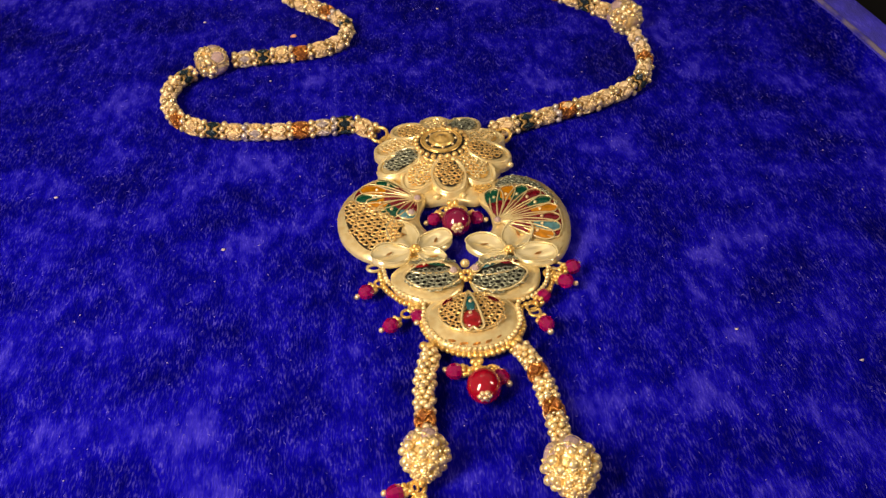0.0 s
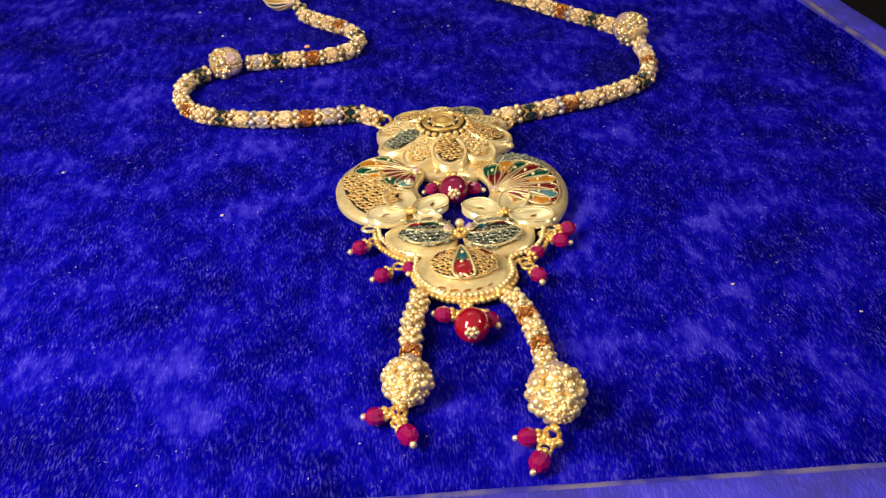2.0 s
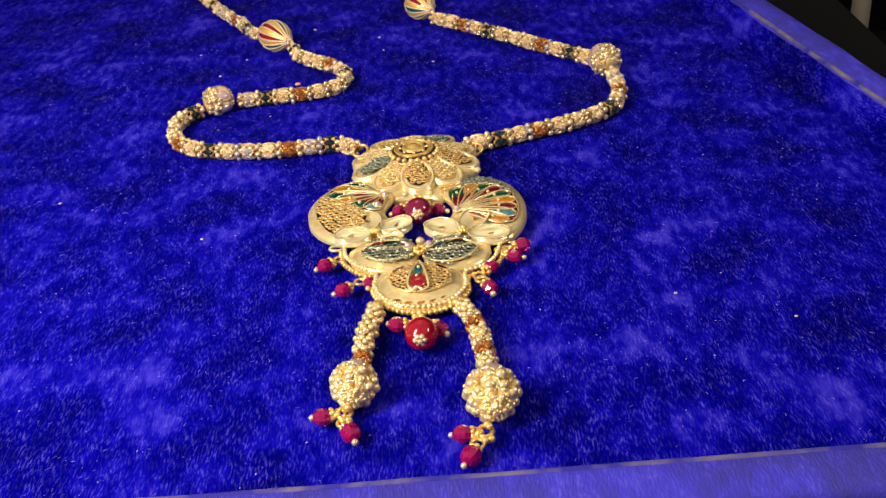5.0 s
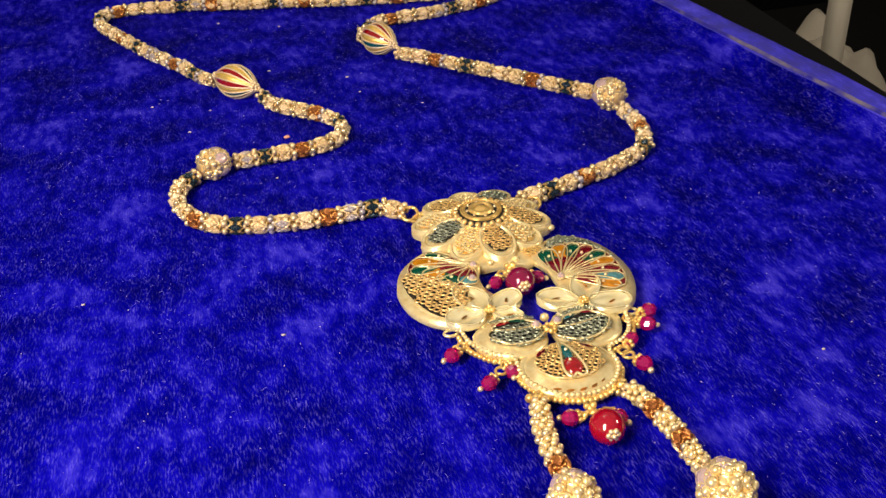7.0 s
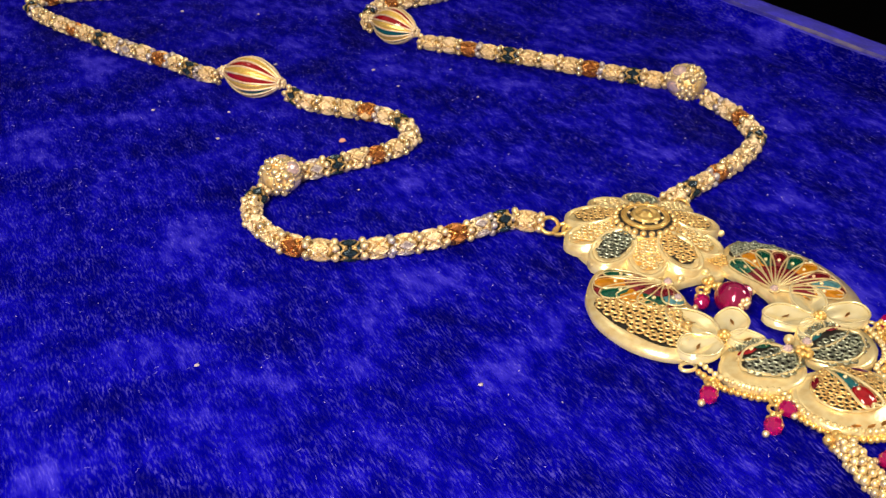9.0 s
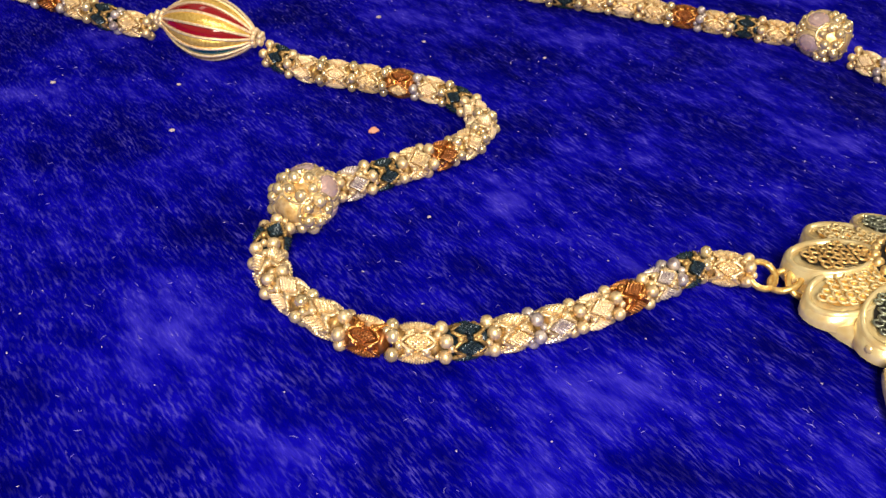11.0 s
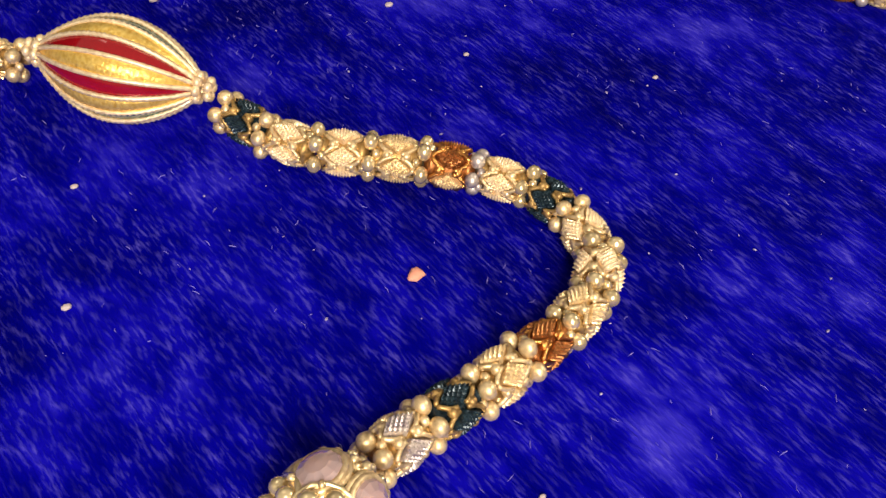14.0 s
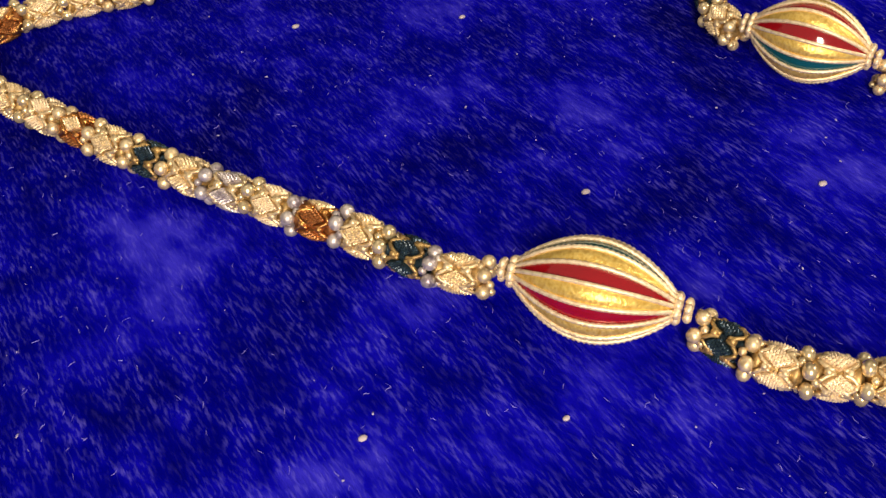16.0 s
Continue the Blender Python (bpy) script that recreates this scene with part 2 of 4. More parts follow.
def pad_mesh(pad=0.27, tall=0.6):
    """A cushion-shaped diamond whose top is cut by crossing grooves."""
    bm = bmesh.new()
    n = 13
    grid = []
    for i in range(n):
        row = []
        for j in range(n):
            u, v = 2 * i / (n - 1) - 1, 2 * j / (n - 1) - 1
            x, y = (u - v) * 0.5, (u + v) * 0.5
            edge = max(abs(u), abs(v))
            h = (0.19 if edge > 0.98 else 0.275 + 0.035 * (1 - edge ** 2)) + (0.03 if (i % 2 and j % 2) else 0.0)
            a = y * tall
            row.append(bm.verts.new((x * pad, h * math.cos(a), h * math.sin(a))))
        grid.append(row)
    for i in range(n - 1):
        for j in range(n - 1):
            bm.faces.new((grid[i][j], grid[i + 1][j], grid[i + 1][j + 1], grid[i][j + 1]))
    bmesh.ops.recalc_face_normals(bm, faces=bm.faces)
    return bm


def scroll_mesh():
    """Leaf-shaped wires and grains that fill the corners between the pads."""
    bm = bmesh.new()
    for s in range(5):
        a0 = math.tau * s / 5
        for side in (-1, 1):
            a = a0 + math.tau / 10
            ball(bm, (0.15 * side, 0.235 * math.cos(a), 0.235 * math.sin(a)), 0.07, 7, 5)
            leaf = [(side * (0.06 + 0.22 * t), 0.43 - 0.5 * t + 0.12 * math.sin(math.pi * t)) for t in (k / 6 for k in range(7))]
            for up in (-1, 1):
                tube(bm, [(x, 0.25 * math.cos(a0 + up * (da + 0.1)), 0.25 * math.sin(a0 + up * (da + 0.1))) for x, da in leaf], 0.034, 5)
    return bm


def ring_mesh():
    """A ring of five balls round the thread, with small grains between them."""
    bm = bmesh.new()
    for k in range(5):
        a = math.tau * (k + 0.5) / 5
        ball(bm, (0, 0.245 * math.cos(a), 0.245 * math.sin(a)), 0.118, 12, 8)
    for k in range(5):
        a = math.tau * k / 5
        ball(bm, (0.1 if k % 2 else -0.1, 0.2 * math.cos(a), 0.2 * math.sin(a)), 0.07, 7, 5)
    return bm


def grain_mesh():
    """Three rows of grains round the thread."""
    bm = bmesh.new()
    for row in range(3):
        for k in range(6):
            a = math.tau * (k + 0.5 * (row % 2)) / 6
            r = 0.235 if row == 1 else 0.205
            ball(bm, (0.24 * (row - 1), r * math.cos(a), r * math.sin(a)), 0.115 if (k + row) % 3 else 0.14, 8, 6)
    return bm


def mesh_of(bm, name, mat):
    me = bpy.data.meshes.new(name)
    bm.to_mesh(me)
    bm.free()
    for one in mat if isinstance(mat, tuple) else (mat,):
        me.materials.append(one)
    for p in me.polygons:
        p.use_smooth = True
    return me


CORES = {k: mesh_of(barrel_core(), "barrel_bead", m) for k, m in (("gold", CHAIN_CORE), ("black", BLACK), ("rose", CHAIN_ROSE))}
PADS = {k: mesh_of(pad_mesh(), "hatched_pad", m) for k, m in (("gold", CHAIN_GOLD), ("pale", CHAIN_PALE), ("rose", CHAIN_ROSE), ("black", BLACK), ("lilac", CHAIN_GREY))}
for me in PADS.values():
    for p in me.polygons:
        p.use_smooth = False
SCROLLS = {k: mesh_of(scroll_mesh(), "scrollwork", m) for k, m in (("gold", CHAIN_GOLD), ("rose", ROSE), ("black", CHAIN_CORE))}
GRAINS = mesh_of(grain_mesh(), "grain_bead", GOLD_GRAIN)
RING = {k: mesh_of(ring_mesh(), "ball_ring", m) for k, m in (("gold", CHAIN_GOLD), ("pale", CHAIN_BALL), ("grey", CHAIN_GREY))}
chance = random.Random(4)
LOOKS = {"gold": "", "pale": "cream gold hatched diamond", "rose": "copper-coloured hatched diamond", "black": "dark blue-black hatched diamond", "lilac": "lilac-grey hatched diamond"}


def strand(points, pattern, unit=0.79, scale=1.0, high=0.33):
    st, step = stations(spline([(x, y, high) for x, y in points]), unit)
    for k, (p, d) in enumerate(st):
        kind = pattern(k, len(st))
        spin = chance.uniform(0, 6.28)
        lump = 0.95 * scale * chance.uniform(0.95, 1.05)
        wide = Matrix.Diagonal((step / 0.82, lump, lump * chance.uniform(0.96, 1.04), 1))
        m = along((p + Vector((0, 0, chance.uniform(-0.01, 0.01)))) * CM, d, 0, CM) @ wide @ Matrix.Rotation(spin, 4, "X")
        if kind == "grain":
            tagged(placed("grain_bead", GRAINS, None, necklace, m=m), kind="stuff")
        else:
            barrel = placed("barrel_bead", CORES[kind if kind in CORES else "gold"], None, necklace, m=m)
            for f in range(5):
                shade = kind if f != 2 or kind in ("gold", "pale", "black") else "gold"
                placed("hatched_pad", PADS[shade], None, barrel, LOOKS[shade], m=Matrix.Rotation(math.tau * f / 5, 4, "X"))
            tagged(placed("scrollwork", SCROLLS[kind if kind in SCROLLS else "gold"], None, barrel), kind="stuff")
        q = p + d * step * 0.5
        if k < len(st) - 1:
            tagged(placed("ball_ring", RING[chance.choice(("pale", "pale", "gold", "gold", "grey"))], None, necklace, m=along(q * CM, d, 0, CM) @ wide @ Matrix.Rotation(chance.uniform(0, 6.28), 4, "X")), kind="stuff")
    placed("ball_ring", RING["gold"], None, necklace, m=along((st[0][0] - st[0][1] * step * 0.5) * CM, st[0][1], 0.3, CM * 0.9 * scale))
    placed("ball_ring", RING["gold"], None, necklace, m=along((st[-1][0] + st[-1][1] * step * 0.5) * CM, st[-1][1], 0.9, CM * 0.9 * scale))


def colours(black_at, rose_at):
    def pick(k, n):
        if k in black_at:
            return "black"
        if k in rose_at:
            return "rose"
        if not black_at:
            return "grain"
        return chance.choice(("gold", "gold", "gold", "pale", "pale", "pale", "lilac"))
    return pick


LEFT_A = [(-2.25, 5.5), (-2.95, 6.0), (-3.9, 5.95), (-4.75, 5.92), (-5.7, 5.93), (-6.7, 6.08), (-7.55, 6.28), (-8.25, 6.55), (-8.85, 7.0), (-9.25, 7.65), (-9.47, 8.4), (-9.48, 9.05), (-9.2, 9.75), (-8.82, 10.15)]
LEFT_B = [(-7.3, 10.9), (-6.8, 10.95), (-6.05, 10.98), (-5.3, 11.05), (-4.6, 11.12), (-3.95, 11.3), (-3.4, 11.68), (-3.16, 12.22), (-3.16, 12.95), (-3.55, 13.65), (-4.15, 14.3), (-4.77, 14.86), (-5.33, 15.38), (-5.6, 16.0), (-5.75, 16.45)]
LEFT_C = [(-7.6, 18.75), (-8.0, 19.17), (-8.35, 19.78), (-8.7, 20.5), (-9.2, 21.25), (-9.65, 22.05), (-10.15, 22.85), (-10.95, 24.3), (-11.5, 25.4), (-12.05, 26.5), (-12.45, 27.6), (-12.45, 28.4), (-12.0, 29.0), (-10.9, 29.2), (-8.4, 28.85), (-5.8, 28.2), (-3.2, 27.55), (-0.6, 26.9), (1.5, 26.4), (4.0, 26.1), (6.4, 26.1)]
RIGHT_A = [(1.75, 5.05), (2.85, 5.37), (4.3, 5.87), (5.1, 6.15), (5.9, 6.5), (6.65, 6.95), (7.2, 7.45), (7.6, 8.5), (7.7, 9.4), (7.65, 10.6)]
RIGHT_B = [(7.2, 12.35), (6.65, 12.9), (5.2, 14.4), (3.5, 16.2), (1.9, 17.85), (1.1, 18.65), (0.55, 19.15)]
RIGHT_C = [(-0.6, 21.45), (-0.4, 22.15), (0.05, 22.85), (0.7, 23.3), (1.8, 23.5), (3.2, 23.65), (5.0, 24.1), (6.5, 24.6), (7.1, 25.4), (6.4, 26.1)]
strand(LEFT_A, colours({1, 7, 13}, {3, 9}), 0.752)
strand(LEFT_B, colours({1, 7, 13}, {3, 9}), 0.703)
strand(LEFT_C, colours(set(range(1, 60, 6)), set(range(3, 60, 6))))
strand(RIGHT_A, colours({1, 7, 13}, {3, 9}))
strand(RIGHT_B, colours({1, 7, 13}, {3, 9}))
strand(RIGHT_C, colours({1, 7, 13}, {3, 9}))
strand([(-1.05, -4.95), (-1.22, -5.7), (-1.3, -6.5), (-1.32, -7.5)], colours((), {3}), 0.6, 0.9)
strand([(1.35, -5.05), (1.62, -5.8), (1.8, -6.8), (1.9, -8.1)], colours((), {1, 3}), 0.6, 0.9)


# stones, enamel and the painted shade of recesses
RUBY = material("ruby_glass", (0.5, 0.006, 0.15), 0, 0.05, Transmission_Weight=0.5, IOR=1.65, Coat_Weight=0.5)
RUBY_RED = material("red_ruby_glass", (0.56, 0.006, 0.035), 0, 0.05, Transmission_Weight=0.5, IOR=1.6, Coat_Weight=0.5)
DEEP_RUBY = material("deep_ruby_glass", (0.3, 0.004, 0.07), 0, 0.05, Transmission_Weight=0.4, IOR=1.65, Coat_Weight=0.6)
PINK = material("pink_stone", (0.9, 0.7, 0.76), 0, 0.04, Transmission_Weight=0.6, IOR=1.6, Coat_Weight=0.6)
# near-black that stands for shade in holes, grooves and gaps
RECESS = material("recess_shade", (0.012, 0.01, 0.009), 0, 0.6)
ENAMEL = {}
for name, colour in (("red", (0.26, 0.004, 0.009)), ("maroon", (0.15, 0.005, 0.014)), ("green", (0.003, 0.075, 0.045)), ("teal", (0.006, 0.085, 0.1)), ("amber", (0.52, 0.2, 0.01)), ("sky", (0.07, 0.22, 0.26))):
    ENAMEL[name] = material(name + "_enamel", colour, 0, 0.12, Coat_Weight=0.8, Coat_Roughness=0.06)
    n = noise_node(ENAMEL[name], 700, 2)
    r = ramp(ENAMEL[name], n.outputs["Fac"], ((0.3, tuple(c * 0.7 for c in colour)), (0.7, tuple(min(1, c * 1.25) for c in colour))))
    ENAMEL[name].node_tree.links.new(r.outputs["Color"], ENAMEL[name].node_tree.nodes["Principled BSDF"].inputs["Base Color"])


def closed(points, per=6):
    """A smooth closed outline through points in the plane."""
    p = [Vector((x, y)) for x, y in points]
    n, out = len(p), []
    for i in range(n):
        a, b, c, d = p[i - 1], p[i], p[(i + 1) % n], p[(i + 2) % n]
        for k in range(per):
            t = k / per
            out.append(0.5 * (2 * b + (c - a) * t + (2 * a - 5 * b + 4 * c - d) * t * t + (3 * b - a - 3 * c + d) * t ** 3))
    return out


def oval(cx, cy, rx, ry, turn=0.0, n=28, point=0.0):
    """An ellipse, or with point an eye whose ends are drawn out."""
    out = []
    for k in range(n):
        a = math.tau * k / n
        x, y = rx * math.cos(a), ry * math.sin(a) * (1 - point * abs(math.cos(a)) ** 3)
        out.append(Vector((cx + x * math.cos(turn) - y * math.sin(turn), cy + x * math.sin(turn) + y * math.cos(turn))))
    return out


def middle(outline):
    return sum(outline, Vector((0, 0))) / len(outline)


def shrunk(outline, s, c=None):
    c = c or middle(outline)
    return [c + (p - c) * s for p in outline]


def dish(bm, outline, z, steps=5, base=None):
    """A plate over an outline; z(x, y, s) is its height, where s runs from 0 in the middle to 1 at the edge; base: where its side ends."""
    c = middle(outline)
    rings = []
    if base is not None:
        rings.append([(p.x * CM, p.y * CM, base * CM) for p in outline])
    for k in range(steps):
        s = 1 - k / steps
        rings.append([(p.x * CM, p.y * CM, z(p.x, p.y, s) * CM) for p in shrunk(outline, s, c)])
    rows = loft(bm, rings)
    top = bm.verts.new((c.x * CM, c.y * CM, z(c.x, c.y, 0) * CM))
    last = rows[-1]
    for i in range(len(last)):
        bm.faces.new((last[i], last[(i + 1) % len(last)], top))
    bmesh.ops.recalc_face_normals(bm, faces=bm.faces)
    return bm


def plate(name, outline, z, mat, parent, label="", base=None, steps=5):
    return part(name, dish(bmesh.new(), outline, z, steps, base), mat, parent, label)


def band(name, outline, profile, mat, parent, label="", lift=None):
    """A rim round an outline; profile: rows of (scale, height)."""
    bm = bmesh.new()
    c = middle(outline)
    loft(bm, [[(p.x * CM, p.y * CM, (h + (lift(p.x, p.y) if lift else 0)) * CM) for p in shrunk(outline, s, c)] for s, h in profile])
    bmesh.ops.recalc_face_normals(bm, faces=bm.faces)
    return part(name, bm, mat, parent, label)


def wire(name, points, r, mat, parent, closed_loop=False, sides=6, taper=None, label=""):
    bm = bmesh.new()
    tube(bm, [(x * CM, y * CM, z * CM) for x, y, z in points], r * CM, sides, closed_loop, taper)
    return part(name, bm, mat, parent, label)


def within(p, outline):
    hit = False
    for a, b in zip(outline, outline[1:] + outline[:1]):
        if (a.y > p.y) != (b.y > p.y) and p.x < a.x + (p.y - a.y) * (b.x - a.x) / (b.y - a.y):
            hit = not hit
    return hit


def filigree(outline, z, mat, parent, r=0.085, label=""):
    """Little wire rings packed side by side over an outline."""
    bm = bmesh.new()
    lo = Vector((min(p.x for p in outline), min(p.y for p in outline)))
    hi = Vector((max(p.x for p in outline), max(p.y for p in outline)))
    rows = int((hi.y - lo.y) / (r * 1.5)) + 2
    for j in range(rows):
        for i in range(int((hi.x - lo.x) / (r * 1.74)) + 2):
            p = lo + Vector(((i + 0.5 * (j % 2)) * r * 1.74, j * r * 1.5)) + Vector((chance.uniform(-1, 1), chance.uniform(-1, 1))) * r * 0.3
            if not within(p, outline):
                continue
            rr, h, n = r * chance.uniform(0.66, 1.02), z(p.x, p.y) + chance.uniform(0, 0.02), 8
            rings = []
            for k in range(n):
                a = math.tau * k / n
                d = Vector((math.cos(a), math.sin(a)))
                rings.append([bm.verts.new(((p.x + d.x * (rr + q * r * 0.3)) * CM, (p.y + d.y * (rr + q * r * 0.3)) * CM, (h + w * r * 0.28) * CM)) for q, w in ((-1, 0), (0, 1), (1, 0), (0, -1))])
            for a, b in zip(rings, rings[1:] + rings[:1]):
                for k in range(4):
                    bm.faces.new((a[k], a[(k + 1) % 4], b[(k + 1) % 4], b[k]))
    bmesh.ops.recalc_face_normals(bm, faces=bm.faces)
    return tagged(part("filigree", bm, mat, parent, label), kind="stuff")


def beads(name, points, r, mat, parent, label=""):
    bm = bmesh.new()
    for x, y, z in points:
        ball(bm, (x * CM, y * CM, z * CM), r * chance.uniform(0.88, 1.08) * CM, 8, 6)
    ob = part(name, bm, mat, parent, label)
    return tagged(ob, kind="stuff") if len(points) > 5 else ob


def feather(origin, tip, width, z, tip_colour, parent, root_colour="maroon"):
    """An enamel feather of two colours with gold wire round it and a gold dot."""
    o, t, width = Vector(origin), Vector(tip), width * 1.42
    d = t - o
    side = Vector((-d.y, d.x)).normalized()

    def half(u):
        return width * math.sin(math.pi * min(1, u * 0.62 + 0.02)) ** 1.2 * (1 if u < 0.86 else math.sqrt(max(0, 1 - ((u - 0.86) / 0.14) ** 2)) * 0.98 + 0.02)

    for u0, u1, colour in ((0.18, 0.56, root_colour), (0.565, 0.995, tip_colour)):
        us = [u0 + (u1 - u0) * k / 7 for k in range(8)]
        outline = [o + d * u + side * half(u) * 0.9 for u in us] + [o + d * u - side * half(u) * 0.9 for u in us[::-1]]
        plate("enamel", outline, lambda x, y, s: z(x, y) + 0.05 + 0.03 * (1 - s * s), ENAMEL[colour], parent, colour + " enamel", steps=3)
    us = [0.02 + 0.97 * k / 12 for k in range(13)]
    loop = [o + d * u + side * half(u) for u in us] + [o + d * u - side * half(u) for u in us[::-1]]
    wire("wire", [(p.x, p.y, z(p.x, p.y) + 0.075) for p in loop], 0.024, SATIN, parent, True, 5)
    dot = o + d * 0.7
    beads("dot", [(dot.x, dot.y, z(dot.x, dot.y) + 0.09)], 0.05, PALE, parent)


def stone(x, y, z, r, parent, mat=None, name="stone"):
    r *= 0.75
    bm = bmesh.new()
    ball(bm, (x * CM, y * CM, z * CM), r * CM, 8, 5, (1, 1, 1))
    ob = part(name, bm, mat or PINK, parent, "pale pink stone", smooth=False)
    wire("bezel", [(x + r * 1.05 * math.cos(a), y + r * 1.05 * math.sin(a), z - 0.02) for a in (math.tau * k / 14 for k in range(14))], 0.035, SATIN, parent, True, 5)
    return ob


# the pendant, drawn in a frame of its own and then laid on the velvet
LAID = set(bpy.data.meshes)

# rosette at the pendant's head
RX, RY = 0.05, 3.58


def slope(x, y):
    return 0.72 - 0.3 * (math.hypot(x - RX, (y - RY)) - 0.8)


rosette = plate("rosette", oval(RX, RY, 1.95, 1.95, 0, 40), lambda x, y, s: max(0.1, slope(x, y) - 0.14), SATIN, necklace, "domed gold rosette with filigree petals", 0.02)
for k, (mat, back) in enumerate(((FILIGREE, 0), (GOLD, 0), (DARKWIRE, 0), (GOLD, 0), (FILIGREE, 0), (GOLD, 0), (DARKWIRE, 0), (GOLD, 0), (FILIGREE, 0), (GOLD, 0))):
    a = radians(-88 - 36 * k)
    c = Vector((RX + 1.45 * math.cos(a), RY + 1.45 * math.sin(a)))
    up = 0.05 if k % 2 == 0 else 0.0
    shape = oval(c.x + 0.02 * math.cos(a), c.y + 0.02 * math.sin(a), 0.74, 0.56, a, 26)
    plate("petal", shape, lambda x, y, s: slope(x, y) + up + 0.05 - 0.06 * (1 - s), SATIN, rosette, base=0.1, steps=3)
    band("petal_rim", shape, ((1.0, -0.05), (0.99, 0.05), (0.93, 0.075), (0.84, 0.045), (0.8, 0.0)), SATIN, rosette, lift=lambda x, y: slope(x, y) + up + 0.04)
    inner = oval(c.x - 0.08 * math.cos(a), c.y - 0.08 * math.sin(a), 0.56, 0.37, a, 20)
    plate("petal_ground", inner, lambda x, y, s: slope(x, y) + up + 0.062, RECESS, rosette, "dark sheet for the shade in filigree holes", steps=2) if mat is not GOLD else plate("petal_ground", inner, lambda x, y, s: slope(x, y) + up + 0.062, GOLD, rosette, "yellow gold ground", steps=2)
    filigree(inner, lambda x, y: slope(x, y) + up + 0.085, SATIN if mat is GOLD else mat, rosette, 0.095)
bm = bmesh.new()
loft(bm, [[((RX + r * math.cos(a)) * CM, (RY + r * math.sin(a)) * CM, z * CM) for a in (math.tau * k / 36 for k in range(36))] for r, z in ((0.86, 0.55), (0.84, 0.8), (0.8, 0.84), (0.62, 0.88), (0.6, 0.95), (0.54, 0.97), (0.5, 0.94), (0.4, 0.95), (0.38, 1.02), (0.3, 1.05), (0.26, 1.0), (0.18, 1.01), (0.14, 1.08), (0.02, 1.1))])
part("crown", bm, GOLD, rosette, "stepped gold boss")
# dark bands paint the shade between the crown's balls and steps
band("crown_ground", oval(RX, RY, 0.84, 0.84, 0, 36), ((1.06, 0.7), (1.02, 0.82), (0.96, 0.86), (0.76, 0.89)), RECESS, rosette, "dark ring for groove shade")
band("crown_ground", oval(RX, RY, 0.5, 0.5, 0, 30), ((1.0, 0.955), (0.8, 0.962)), RECESS, rosette, "dark ring for groove shade")
beads("crown_bead", [(RX + 0.8 * math.cos(a), RY + 0.8 * math.sin(a), 0.85) for a in (math.tau * k / 22 for k in range(22))], 0.1, FILIGREE, rosette, "ring of gold balls")
for r, z in ((0.93, 0.78), (0.63, 0.95)):
    wire("crown_wire", [(RX + r * math.cos(a), RY + r * math.sin(a), z) for a in (math.tau * k / 40 for k in range(40))], 0.03, GOLD, rosette, True, 5)
for a in range(0, 360, 45):
    beads("dot", [(RX + 0.45 * math.cos(radians(a)), RY + 0.45 * math.sin(radians(a)), 0.97)], 0.05, PALE, rosette)
for x, y in ((-1.95, 2.3), (2.0, 1.95), (-0.35, 1.45), (0.45, 1.4), (-2.0, 3.0), (2.1, 2.75)):
    beads("dot", [(x, y, 0.3)], 0.1, SATIN, rosette)


# wings
def dome(cx, cy, rx, ry, low, high):
    return lambda x, y: low + (high - low) * max(0.0, 1 - ((x - cx) / rx) ** 2 - ((y - cy) / ry) ** 2)


bridge = plate("bridge", closed([(-1.3, 2.3), (-0.78, 1.4), (-0.25, 1.35), (0.25, 1.3), (0.86, 1.15), (1.45, 1.85), (0.6, 2.5), (-0.5, 2.6)]), lambda x, y, s: 0.34 - 0.1 * s, SATIN, necklace, "smooth gold bridge", 0.02)
filigree(closed([(0.75, 1.55), (1.05, 1.3), (1.35, 1.75), (1.0, 1.95)]), lambda x, y: 0.36, GOLD, bridge)
filigree(closed([(-0.7, 1.7), (-0.95, 1.9), (-1.1, 2.2), (-0.7, 2.2)]), lambda x, y: 0.36, GOLD, bridge)

WING_L = closed([(-1.57, 2.5), (-2.10, 2.62), (-2.65, 2.23), (-3.09, 1.71), (-3.35, 1.02), (-3.39, 0.47), (-3.27, -0.23), (-2.95, -0.81), (-2.5, -1.2), (-1.9, -1.4), (-1.2, -1.45), (-0.75, -1.15), (-0.75, -0.4), (-0.98, 0.1), (-0.95, 0.75), (-0.72, 1.4), (-0.98, 2.0)], 4)
WING_R = closed([(1.38, 1.9), (2.04, 2.17), (2.69, 1.8), (3.10, 1.16), (3.32, 0.26), (3.31, -0.58), (3.08, -1.34), (2.67, -1.92), (2.0, -2.0), (1.3, -1.9), (0.82, -1.5), (0.78, -0.8), (1.08, -0.35), (1.1, 0.5), (0.9, 1.14), (1.02, 1.6)], 4)
zl, zr = dome(-2.0, 0.6, 1.6, 2.3, 0.29, 0.46), dome(2.05, 0.15, 1.6, 2.3, 0.29, 0.46)
wing_l = plate("wing", WING_L, lambda x, y, s: zl(x, y), SATIN, necklace, "gold wing with enamel feathers and peach filigree", 0.13)
wing_r = plate("wing", WING_R, lambda x, y, s: zr(x, y), SATIN, necklace, "gold wing with a fan of enamel feathers", 0.13)
for outline, wing, z in ((WING_L, wing_l, zl), (WING_R, wing_r, zr)):
    band("wing_rim", outline, ((1.0, 0.13), (1.01, 0.18), (0.99, 0.26), (0.955, 0.32), (0.93, 0.33), (0.905, 0.27)), SATIN, wing, "smooth bevelled rim", lift=lambda x, y: 0)
    wire("wire", [(p.x, p.y, 0.3) for p in shrunk(outline, 0.9)], 0.03, GOLD, wing, True, 5)
